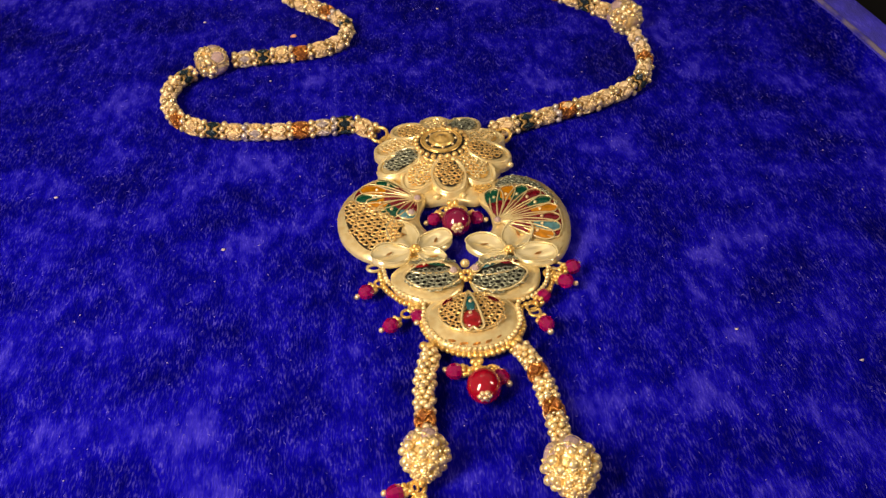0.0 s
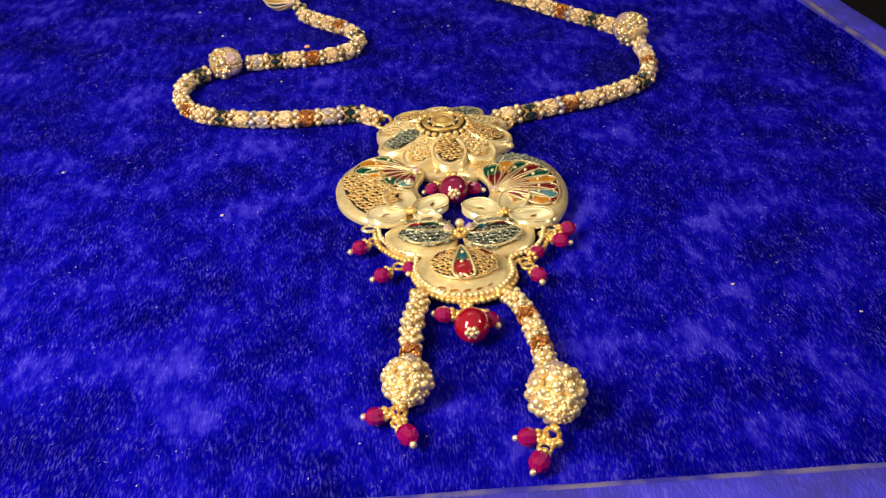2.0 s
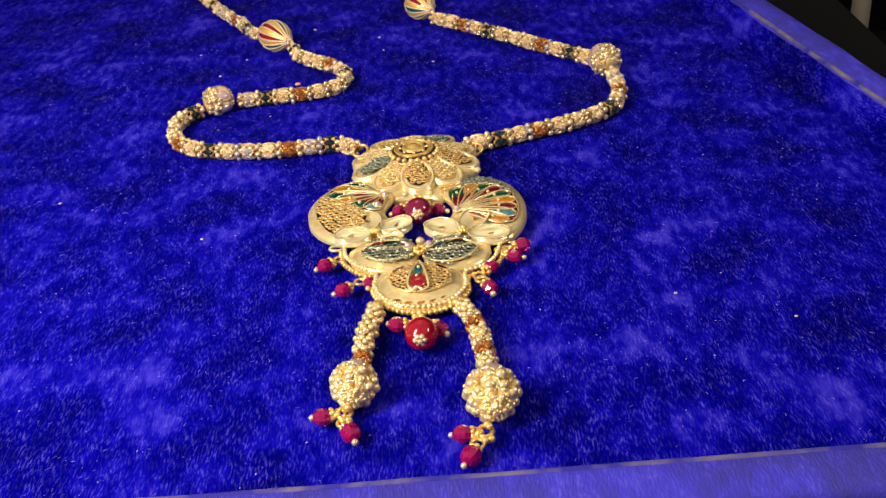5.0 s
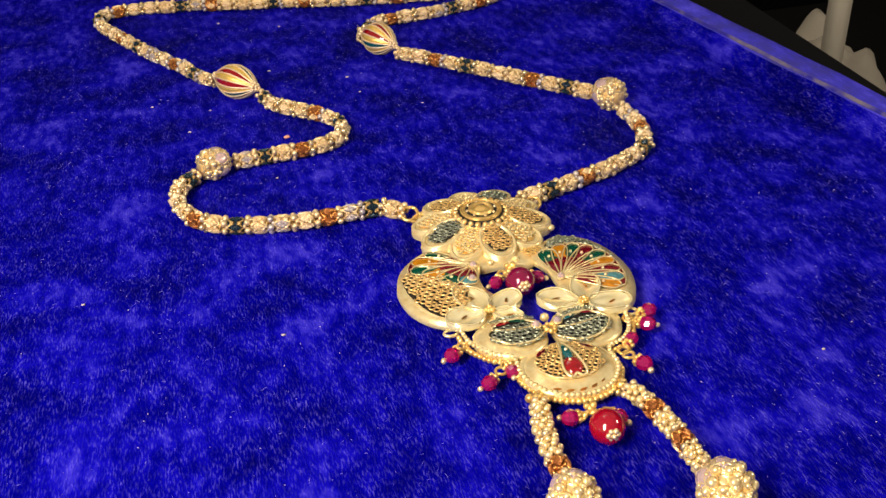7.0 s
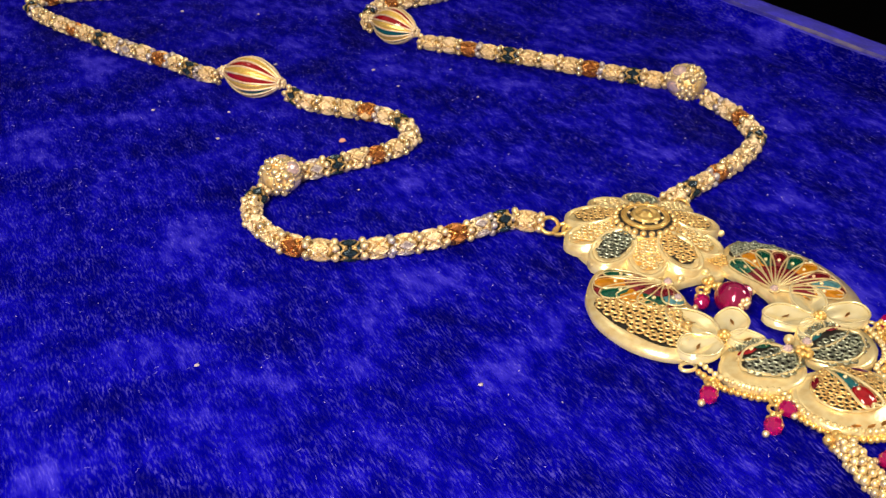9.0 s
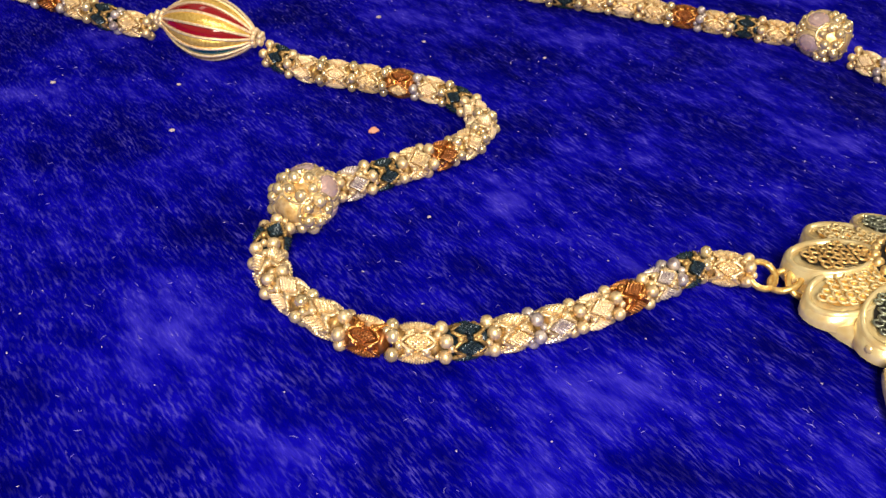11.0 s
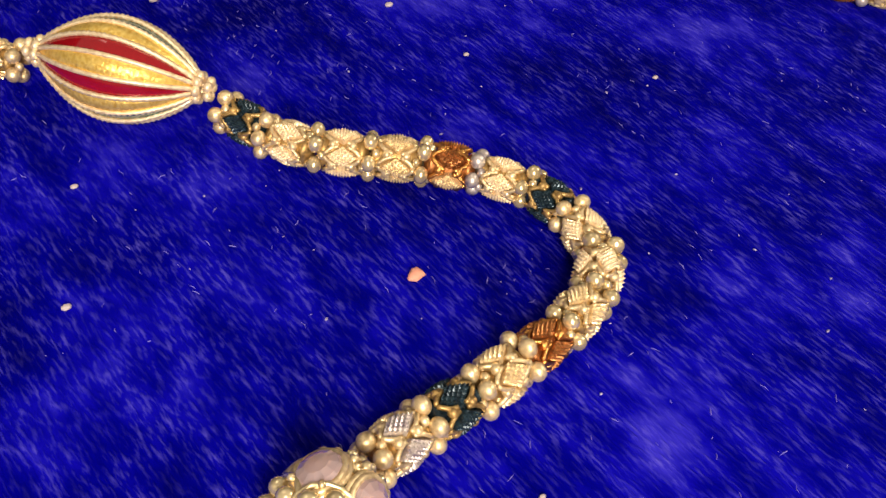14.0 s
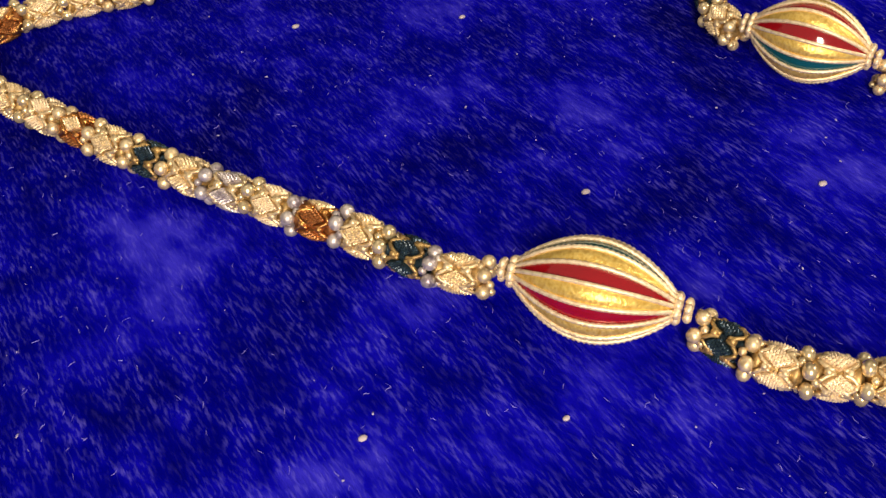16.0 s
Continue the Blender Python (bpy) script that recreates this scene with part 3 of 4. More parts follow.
# facets cut into the outer rim
for cx, cy, out, wing, a0, a1 in ((-2.0, 0.6, 1.0, wing_l, 150, 262), (2.05, 0.15, 1.0, wing_r, -80, 45)):
    for k in range(9):
        a = radians(a0 + (a1 - a0) * k / 8)
        c = Vector((cx + 1.2 * math.cos(a), cy + 1.76 * math.sin(a)))
        plate("facet", oval(c.x, c.y, 0.13, 0.05, a + math.pi / 2, 10, 0.6), lambda x, y, s: 0.33 + 0.01 * (1 - s), PALE, wing, "bright-cut facet", steps=1)
FIL_L = closed([(-3.04, 1.34), (-3.1, 0.64), (-2.98, 0.06), (-2.69, -0.62), (-2.29, -0.86), (-1.8, -0.5), (-1.6, 0.1), (-2.0, 0.8), (-2.65, 1.2)], 4)
FIL_L = shrunk(FIL_L, 1.07)
plate("wing_ground", FIL_L, lambda x, y, s: zl(x, y) + 0.012, RECESS, wing_l, "dark sheet for the shade in filigree holes", steps=3)
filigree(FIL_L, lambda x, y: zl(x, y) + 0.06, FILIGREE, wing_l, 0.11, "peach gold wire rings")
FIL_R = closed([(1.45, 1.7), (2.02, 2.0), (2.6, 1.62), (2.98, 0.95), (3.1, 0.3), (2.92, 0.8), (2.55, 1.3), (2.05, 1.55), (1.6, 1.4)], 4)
plate("wing_ground", FIL_R, lambda x, y, s: zr(x, y) + 0.03, RECESS, wing_r, "dark sheet for the shade in filigree holes", steps=2)
filigree(FIL_R, lambda x, y: zr(x, y) + 0.07, DARKWIRE, wing_r, 0.075, "grey wire rings")
BED_L = closed([(-1.0, 1.28), (-1.5, 1.95), (-2.1, 2.42), (-2.66, 2.08), (-2.85, 1.55), (-2.6, 1.02), (-2.1, 0.52), (-1.45, 0.3)], 4)
BED_R = closed([(1.22, -0.1), (1.16, 0.8), (1.34, 1.42), (1.85, 1.54), (2.32, 1.44), (2.72, 1.14), (3.0, 0.7), (3.1, 0.2), (3.1, -0.3), (3.02, -0.78), (2.72, -1.15), (1.9, -0.65)], 4)
plate("enamel", BED_L, lambda x, y, s: zl(x, y) + 0.034, ENAMEL["maroon"], wing_l, "dark maroon enamel bed", steps=3)
plate("enamel", BED_R, lambda x, y, s: zr(x, y) + 0.034, ENAMEL["maroon"], wing_r, "dark maroon enamel bed", steps=3)
for outline, wing, z in ((BED_L, wing_l, zl), (BED_R, wing_r, zr)):
    wire("wire", [(p.x, p.y, z(p.x, p.y) + 0.05) for p in outline], 0.026, SATIN, wing, True, 5)
for tip, w, colour in (((-2.1, 2.45), 0.16, "green"), ((-2.62, 2.1), 0.2, "amber"), ((-2.8, 1.55), 0.2, "green"), ((-2.55, 1.08), 0.22, "amber"), ((-2.1, 0.55), 0.26, "green")):
    feather((-0.98, 1.3), tip, w, zl, colour, wing_l)
feather((-0.98, 1.3), (-1.45, 0.3), 0.2, zl, "sky", wing_l)
for tip, w, colour in (((1.32, 1.4), 0.2, "green"), ((1.85, 1.5), 0.17, "amber"), ((2.3, 1.4), 0.15, "green"), ((2.7, 1.12), 0.15, "maroon"), ((2.97, 0.7), 0.15, "green"), ((3.08, 0.22), 0.15, "amber"), ((3.07, -0.28), 0.15, "maroon"), ((3.0, -0.75), 0.17, "sky"), ((2.72, -1.15), 0.17, "amber")):
    feather((1.25, -0.2), tip, w, zr, colour, wing_r)
stone(-0.96, 1.24, 0.5, 0.15, wing_l)
stone(-1.2, 0.55, 0.52, 0.14, wing_l)
stone(1.24, -0.2, 0.5, 0.15, wing_r)


def flower(cx, cy, petals, parent, z=0.52):
    """Smooth cupped petals round a ball."""
    head = beads("flower_heart", [(cx + 0.09 * math.cos(a), cy + 0.09 * math.sin(a), z + 0.06) for a in (math.tau * k / 6 for k in range(6))] + [(cx, cy, z + 0.13)], 0.08, GOLD, parent, "gold ball heart")
    for px, py, w in petals:
        d = Vector((px - cx, py - cy))
        a = math.atan2(d.y, d.x)
        shape = oval(px + 0.05 * math.cos(a), py + 0.05 * math.sin(a), d.length * 0.88, w * 1.12, a, 26)
        plate("flower_petal", shape, lambda x, y, s: z - 0.09 + 0.09 * s ** 3 + 0.025 * math.cos(9 * math.atan2(y - cy, x - cx)), PETAL, parent, "smooth cupped satin petal", 0.3, 8)
        wire("petal_edge", [(p.x, p.y, z + 0.01 + 0.03 * math.cos(9 * math.atan2(p.y - cy, p.x - cx))) for p in shape], 0.022, PETAL, parent, True, 6)
        plate("facet", oval(px + 0.1 * math.cos(a), py + 0.1 * math.sin(a), 0.13, 0.04, a + 0.6, 8, 0.5), lambda x, y, s: z - 0.05, ROSE, parent, "cut mark", steps=1)
    return head


PETAL = gold("lemon_satin_gold", (0.92, 0.82, 0.52), (0.86, 0.72, 0.38), 0.2, 300, 0.08, 0.45)
flower(-1.26, -1.2, ((-1.9, -1.2, 0.4), (-1.52, -0.45, 0.38), (-0.72, -0.85, 0.36), (-0.85, -1.45, 0.25)), wing_l)
flower(1.34, -1.65, ((0.78, -1.25, 0.38), (1.68, -0.95, 0.38), (2.02, -1.8, 0.4), (0.9, -1.85, 0.25)), wing_r)
for cx, cy in ((-2.45, -1.45), (2.55, -2.15)):
    wire("link", [(cx + 0.2 * math.cos(a), cy + 0.14 * math.sin(a), 0.2) for a in (math.tau * k / 16 for k in range(16))], 0.05, SATIN, necklace, True)

# two eye-shaped lobes and the round one below them
LOBE_L = closed([(-0.86, -1.44), (-1.54, -1.57), (-2.02, -2.04), (-1.9, -2.65), (-1.36, -3.12), (-0.73, -3.21), (-0.25, -2.91), (-0.04, -2.36), (-0.21, -1.72)], 5)
LOBE_R = closed([(1.15, -1.58), (0.58, -1.68), (0.14, -2.17), (0.22, -2.88), (0.68, -3.35), (1.3, -3.4), (1.85, -3.05), (2.06, -2.36), (1.72, -1.79)], 5)
for outline, eye, turn, sliver in ((LOBE_L, (-0.88, -2.38), -0.08, ((-1.2, -1.93, "red"), (-0.7, -1.92, "green"))), (LOBE_R, (0.9, -2.66), 0.06, ((0.6, -2.2, "teal"), (1.25, -2.16, "maroon")))):
    c = middle(outline)
    zz = dome(c.x, c.y, 1.3, 1.2, 0.2, 0.48)
    lobe = plate("lobe", outline, lambda x, y, s: 0.2 + 0.16 * s if s > 0.72 else zz(x, y), SATIN, necklace, "gold lobe with a grey filigree eye", 0.1, 7)
    band("lobe_rim", outline, ((1.0, 0.1), (1.02, 0.2), (1.0, 0.3), (0.95, 0.34), (0.88, 0.3), (0.76, 0.3)), SATIN, lobe, "wide polished rim")
    shape = oval(eye[0], eye[1] + 0.02, 0.8, 0.56, turn, 26, 0.45)
    plate("eye_ground", shape, lambda x, y, s: zz(x, y) + 0.05, RECESS, lobe, "dark sheet for the shade in filigree holes", steps=3)
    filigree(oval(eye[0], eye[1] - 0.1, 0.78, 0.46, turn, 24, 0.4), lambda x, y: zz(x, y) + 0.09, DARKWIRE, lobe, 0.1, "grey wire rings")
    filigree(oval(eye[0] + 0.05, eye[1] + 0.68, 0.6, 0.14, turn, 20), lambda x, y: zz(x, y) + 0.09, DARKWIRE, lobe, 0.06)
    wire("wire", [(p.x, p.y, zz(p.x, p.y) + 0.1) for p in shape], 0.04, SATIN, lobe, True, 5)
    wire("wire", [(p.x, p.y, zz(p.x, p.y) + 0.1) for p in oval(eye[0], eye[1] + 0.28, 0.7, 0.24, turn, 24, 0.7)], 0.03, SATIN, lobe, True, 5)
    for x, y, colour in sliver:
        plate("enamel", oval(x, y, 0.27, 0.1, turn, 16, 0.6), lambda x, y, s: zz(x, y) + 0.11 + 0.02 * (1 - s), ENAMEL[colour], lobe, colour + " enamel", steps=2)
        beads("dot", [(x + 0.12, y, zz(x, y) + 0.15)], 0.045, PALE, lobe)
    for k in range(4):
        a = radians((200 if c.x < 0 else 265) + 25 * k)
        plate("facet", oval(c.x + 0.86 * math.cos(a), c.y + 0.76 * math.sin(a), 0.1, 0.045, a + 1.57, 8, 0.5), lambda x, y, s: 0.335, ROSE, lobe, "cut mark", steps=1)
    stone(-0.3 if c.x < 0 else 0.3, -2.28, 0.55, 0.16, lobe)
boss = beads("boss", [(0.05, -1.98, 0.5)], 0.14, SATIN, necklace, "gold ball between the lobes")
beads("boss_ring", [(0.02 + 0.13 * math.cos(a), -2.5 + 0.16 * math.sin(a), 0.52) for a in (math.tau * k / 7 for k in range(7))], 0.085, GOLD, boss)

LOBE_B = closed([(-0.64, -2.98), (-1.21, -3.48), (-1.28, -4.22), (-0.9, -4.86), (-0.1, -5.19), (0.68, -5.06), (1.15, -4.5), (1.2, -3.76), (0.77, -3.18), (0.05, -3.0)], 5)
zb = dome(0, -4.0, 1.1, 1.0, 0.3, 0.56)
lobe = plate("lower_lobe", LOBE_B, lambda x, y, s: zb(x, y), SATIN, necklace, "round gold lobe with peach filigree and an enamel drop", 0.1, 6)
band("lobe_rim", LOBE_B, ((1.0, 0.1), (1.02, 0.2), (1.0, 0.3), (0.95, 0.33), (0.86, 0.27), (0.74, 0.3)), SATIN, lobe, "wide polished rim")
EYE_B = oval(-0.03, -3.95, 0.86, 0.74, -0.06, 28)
plate("eye_ground", EYE_B, lambda x, y, s: zb(x, y) + 0.03, RECESS, lobe, "dark sheet for the shade in filigree holes", steps=3)
filigree(EYE_B, lambda x, y: zb(x, y) + 0.07, FILIGREE, lobe, 0.09, "peach gold wire rings")
wire("wire", [(p.x, p.y, zb(p.x, p.y) + 0.06) for p in EYE_B], 0.04, SATIN, lobe, True, 5)
DROP = closed([(-0.03, -3.2), (-0.16, -3.65), (-0.34, -4.3), (-0.33, -4.6), (-0.2, -4.72), (-0.08, -4.64), (0.05, -4.74), (0.2, -4.62), (0.18, -4.3), (0.08, -3.65)], 4)
plate("enamel", oval(-0.05, -3.75, 0.13, 0.4, 0, 18), lambda x, y, s: zb(x, y) + 0.15, ENAMEL["teal"], lobe, "teal enamel", 0.3, 2)
plate("enamel", oval(-0.07, -4.36, 0.23, 0.3, 0, 18), lambda x, y, s: zb(x, y) + 0.145 + 0.03 * (1 - s), ENAMEL["red"], lobe, "red enamel", 0.3, 3)
wire("wire", [(p.x, p.y, zb(p.x, p.y) + 0.15) for p in DROP], 0.04, SATIN, lobe, True, 6)
beads("dot", [(-0.04, -3.75, 0.7), (-0.1, -4.2, 0.7)], 0.05, PALE, lobe)
for x, y in ((-0.62, -3.48), (0.58, -3.62)):
    plate("enamel", oval(x, y, 0.2, 0.08, 0.7 if x < 0 else -0.7, 14, 0.4), lambda x, y, s: zb(x, y) + 0.13, ENAMEL["maroon"], lobe, "maroon enamel", steps=2)
for k in range(5):
    a = radians(232 + 19 * k)
    plate("facet", oval(-0.05 + 1.0 * math.cos(a), -4.0 + 1.0 * math.sin(a), 0.12, 0.05, a + 1.57 + 0.3, 8, 0.5), lambda x, y, s: 0.33, ROSE, lobe, "cut mark", steps=1)

EDGE = spline([(-2.32, -1.6, 0.15), (-2.22, -2.3, 0.15), (-1.78, -2.95, 0.15), (-1.32, -3.25, 0.15), (-1.36, -4.0, 0.15), (-1.08, -4.68, 0.15), (-0.55, -5.12, 0.15), (0.14, -5.27, 0.15), (0.8, -5.04, 0.15), (1.26, -4.42, 0.15), (1.32, -3.68, 0.15), (1.86, -3.42, 0.15), (2.26, -2.97, 0.15), (2.5, -2.15, 0.15)])
st, _ = stations(EDGE, 0.15)
beads("beaded_edge", [p for p, d in st], 0.09, GOLD, necklace, "beaded gold edge")
beads("beaded_edge", [(p.x * 0.955, p.y + 0.09, 0.3) for p, d in st], 0.075, SATIN, necklace, "beaded gold edge")


# drops of ruby beads
def facet_bead(at, r, parent, mat, long=1.15, u=9, v=6, spin=0.0):
    bm = bmesh.new()
    ball(bm, (0, 0, 0), r * CM, u, v, (1, 1, long))
    bmesh.ops.rotate(bm, matrix=Euler((radians(80), 0, spin)).to_matrix(), verts=bm.verts)
    bmesh.ops.translate(bm, vec=[c * CM for c in at], verts=bm.verts)
    return part("ruby_bead", bm, mat, parent, "faceted ruby-red bead" if u < 14 else "smooth ruby-red bead", smooth=u >= 14)


def drop(root, bead, tip, r=0.22):
    """A ruby bead on a gold link, with a cap and a ball at its tip."""
    ro, be, ti = Vector(root), Vector(bead), Vector(tip)
    d = (be - ro).normalized()
    a = math.atan2(d.y, d.x)
    ob = facet_bead(be, r, necklace, RUBY, spin=a + math.pi / 2)
    wire("link", [(ro.x + 0.15 * math.cos(t), ro.y + 0.15 * math.sin(t), ro.z) for t in (math.tau * k / 12 for k in range(12))], 0.045, GOLD, ob, True)
    c = be - d * r * 1.02
    side = Vector((-d.y, d.x, 0))
    beads("cap", [c + side * 0.12 * math.cos(t) + Vector((0, 0, 0.12 * math.sin(t))) for t in (math.tau * k / 6 for k in range(6))] + [c - d * 0.12], 0.075, GOLD, ob)
    e = (ti - be).normalized()
    beads("tip_ball", [be + e * (r + 0.06)], 0.085, PALE, ob)
    return ob


drop((-2.35, -2.15, 0.22), (-2.74, -2.5, 0.27), (-2.98, -2.57, 0.2))
drop((-1.72, -3.5, 0.22), (-2.18, -3.93, 0.27), (-2.42, -3.99, 0.2))
drop((-1.5, -3.3, 0.22), (-1.45, -3.6, 0.2), (-1.5, -3.9, 0.2), 0.2)
drop((2.33, -2.45, 0.22), (2.98, -2.35, 0.27), (3.18, -2.18, 0.22))
drop((2.45, -2.6, 0.22), (2.7, -2.9, 0.27), (2.98, -3.0, 0.22))
drop((1.62, -3.75, 0.22), (1.98, -3.42, 0.27), (2.08, -3.25, 0.22), 0.2)
drop((1.66, -3.95, 0.22), (1.86, -4.48, 0.27), (1.92, -4.75, 0.22))
drop((-0.2, 0.75, 0.3), (-0.55, 0.38, 0.3), (-0.8, 0.3, 0.25), 0.21)
drop((0.28, 0.7, 0.3), (0.68, 0.25, 0.3), (0.9, 0.2, 0.25), 0.21)


def big_drop(at, r, mat, hang):
    """A large smooth ruby with a gold floret at its tip, hung from a cluster of gold balls."""
    big = facet_bead(at, r, necklace, mat, 1.12, 24, 16)
    c = Vector(at) + Vector((-0.02, -r * 0.93, 0.1))
    beads("floret", [c + Vector((0.12 * math.cos(t), -0.02, 0.12 * math.sin(t))) for t in (math.tau * k / 6 for k in range(6))] + [c + Vector((0, -0.08, 0))], 0.075, PALE, big, "gold floret cap")
    h = Vector(hang)
    beads("hanger", [h + Vector((x, y, z)) for x, y, z in ((0, 0, 0.05), (0.1, -0.1, 0), (-0.1, -0.1, 0), (0.2, -0.15, 0), (-0.2, -0.15, 0), (0, -0.2, 0.08), (0, 0.15, 0), (0.09, 0.05, 0.1), (-0.09, 0.05, 0.1))], 0.095, GOLD, big)


big_drop((0.06, -0.02, 0.46), 0.43, DEEP_RUBY, (0.06, 0.85, 0.35))
SEAT = Matrix(((1.0183, -0.0432, 0, 0.02 * CM), (0.0332, 0.9868, 0, 0.1418 * CM), (0, 0, 1, 0.1 * CM), (0, 0, 0, 1)))
for me in set(bpy.data.meshes) - LAID:
    me.transform(SEAT)

# drops at the pendant's foot and at the tassels' ends
drop((-0.2, -5.55, 0.25), (-0.46, -5.58, 0.29), (-0.7, -5.45, 0.24))
drop((0.5, -5.6, 0.25), (0.7, -5.9, 0.29), (0.9, -6.14, 0.24))
drop((-1.75, -9.05, 0.25), (-2.13, -9.17, 0.28), (-2.38, -9.12, 0.24))
drop((-1.62, -9.4, 0.25), (-1.42, -9.82, 0.28), (-1.28, -10.15, 0.24), 0.25)
drop((1.5, -10.08, 0.25), (1.2, -10.12, 0.28), (0.95, -10.08, 0.24))
drop((1.53, -10.45, 0.25), (1.36, -10.87, 0.28), (1.18, -11.15, 0.24), 0.25)
big_drop((0.22, -6.3, 0.46), 0.44, RUBY_RED, (0.12, -5.45, 0.3))


# round openwork beads with pink stones
GRAINED = gold("granulated_gold", (0.98, 0.74, 0.36), (0.7, 0.42, 0.15), 0.36, 10, 0.6, 0.6)


def cluster_parts():
    core = bmesh.new()
    loft(core, [[(x, r * math.cos(a), r * math.sin(a)) for a in (math.tau * k / 20 for k in range(20))] for x, r in ((-0.74, 0.14), (-0.68, 0.3), (-0.45, 0.47), (-0.1, 0.55), (0.25, 0.54), (0.5, 0.42), (0.7, 0.27), (0.74, 0.14))], cap=True)
    gem = bmesh.new()
    ball(gem, (0, 0, 0), 1, 12, 6, (0.3, 0.25, 0.12))
    bezel = bmesh.new()
    for r, h in ((1.06, -0.02), (1.18, -0.07)):
        tube(bezel, [(0.3 * r * math.cos(a), 0.25 * r * math.sin(a), h) for a in (math.tau * k / 18 for k in range(18))], 0.045, 5, True)
    posy = bmesh.new()
    loft(posy, [[(r * math.cos(a), r * math.sin(a), h) for a in (math.tau * k / 14 for k in range(14))] for r, h in ((0.34, -0.16), (0.38, -0.02), (0.38, 0.03), (0.34, 0.03), (0.31, -0.02), (0.1, 0.0), (0.06, -0.06), (0.01, -0.06))])
    for k in range(5):
        a = math.tau * k / 5
        ball(posy, (0.22 * math.cos(a), 0.22 * math.sin(a), 0.06), 0.112 + 0.02 * (k % 2), 9, 6)
        ball(posy, (0.34 * math.cos(a + 0.6), 0.34 * math.sin(a + 0.6), 0.04), 0.05, 6, 5)
    bmesh.ops.recalc_face_normals(posy, faces=posy.faces)
    gem_mesh = mesh_of(gem, "pink_stone", PINK)
    for p in gem_mesh.polygons:
        p.use_smooth = False
    return mesh_of(core, "openwork_bead", GRAINED), gem_mesh, mesh_of(bezel, "bezel", CHAIN_GOLD), mesh_of(posy.copy(), "ball_posy", CHAIN_BALL), posy


CORE, GEM, BEZEL, POSY, POSY_SHAPE = cluster_parts()
# flat dark dots paint the shade of openings on the closed core
MARK = bmesh.new()
ball(MARK, (0, 0, 0), 0.07, 8, 5, (1.4, 0.8, 0.3))
MARK = mesh_of(MARK, "opening_shade", RECESS)


drop_core = bmesh.new()
loft(drop_core, [[(x, r * math.cos(a), r * math.sin(a)) for a in (math.tau * k / 20 for k in range(20))] for x, r in ((-0.86, 0.08), (-0.78, 0.17), (-0.45, 0.33), (-0.05, 0.47), (0.28, 0.52), (0.55, 0.4), (0.74, 0.2))], cap=True)
DROP_CORE = mesh_of(drop_core, "openwork_bead", GOLD_GRAIN)
DROP_POSY = mesh_of(POSY_SHAPE, "ball_posy", GOLD_GRAIN)


def cluster(p, d, spin, size=1.0, slim=1.0, drop_shape=False):
    core = placed("openwork_bead", DROP_CORE if drop_shape else CORE, None, necklace, "round openwork gold bead with pink stones", m=along(Vector(p) * CM, d, spin, CM * size) @ Matrix.Diagonal((1, slim, slim, 1)))

    def stud(me, name, x, a, r, tilt=0.0, label="", s=1.0):
        m = Matrix.Rotation(a, 4, "X") @ Matrix.Translation((x, 0, r)) @ Matrix.Rotation(tilt, 4, "Y") @ Matrix.Scale(s, 4)
        ob = placed(name, me, None, core, label, m=m)
        if me in (POSY, DROP_POSY):
            tagged(ob, kind="stuff")

    for k in range(5):
        a = math.tau * k / 5
        if drop_shape:
            stud(GEM, "pink_stone", 0.24, a, 0.54, 0.15, "pale pink oval stone")
            stud(BEZEL, "bezel", 0.24, a, 0.54, 0.15)
            stud(DROP_POSY, "ball_posy", -0.1, a + math.tau / 10, 0.48, -0.25, s=1.2)
            stud(DROP_POSY, "ball_posy", -0.45, a, 0.35, -0.5, s=0.8)
            stud(DROP_POSY, "ball_posy", -0.68, a + math.tau / 10, 0.22, -0.7, s=0.6)
            continue
        stud(GEM, "pink_stone", 0.16, a, 0.58, 0.1, "pale pink oval stone", 1.08)
        stud(BEZEL, "bezel", 0.16, a, 0.58, 0.1, s=1.08)
        stud(POSY, "ball_posy", -0.32, a + math.tau / 10, 0.48, -0.45, s=1.12)
        stud(POSY, "ball_posy", 0.56, a + math.tau / 10, 0.36, 0.9, s=0.62)
        stud(MARK, "opening_shade", 0.12, a + math.tau / 10, 0.545)
        stud(MARK, "opening_shade", -0.12, a + 0.25, 0.545)


cluster((-8.1, 10.55, 0.56), (1.4, 0.68, 0), radians(-22), 0.81)
cluster((7.5, 11.6, 0.56), (-0.4, 1.3, 0), 0.7, 0.9)
cluster((-1.4, -8.35, 0.56), (0.05, 0.9, 0), 0.3, 0.84, 1.0, True)
cluster((1.93, -9.1, 0.6), (-0.12, 0.95, 0), 0.2, 0.95, 1.0, True)
for x, y in ((-1.62, -9.05), (1.72, -10.05)):
    wire("link", [(x + 0.17 * math.cos(a), y - 0.02 + 0.2 * math.sin(a), 0.27) for a in (math.tau * k / 14 for k in range(14))], 0.06, GOLD, necklace, True)
    beads("link_cluster", [(x + 0.1, y - 0.02, 0.42), (x - 0.16, y - 0.12, 0.3), (x + 0.12, y - 0.3, 0.28), (x - 0.3, y - 0.14, 0.25), (x + 0.05, y + 0.12, 0.35), (x, y - 0.35, 0.3)], 0.1, GOLD, necklace)


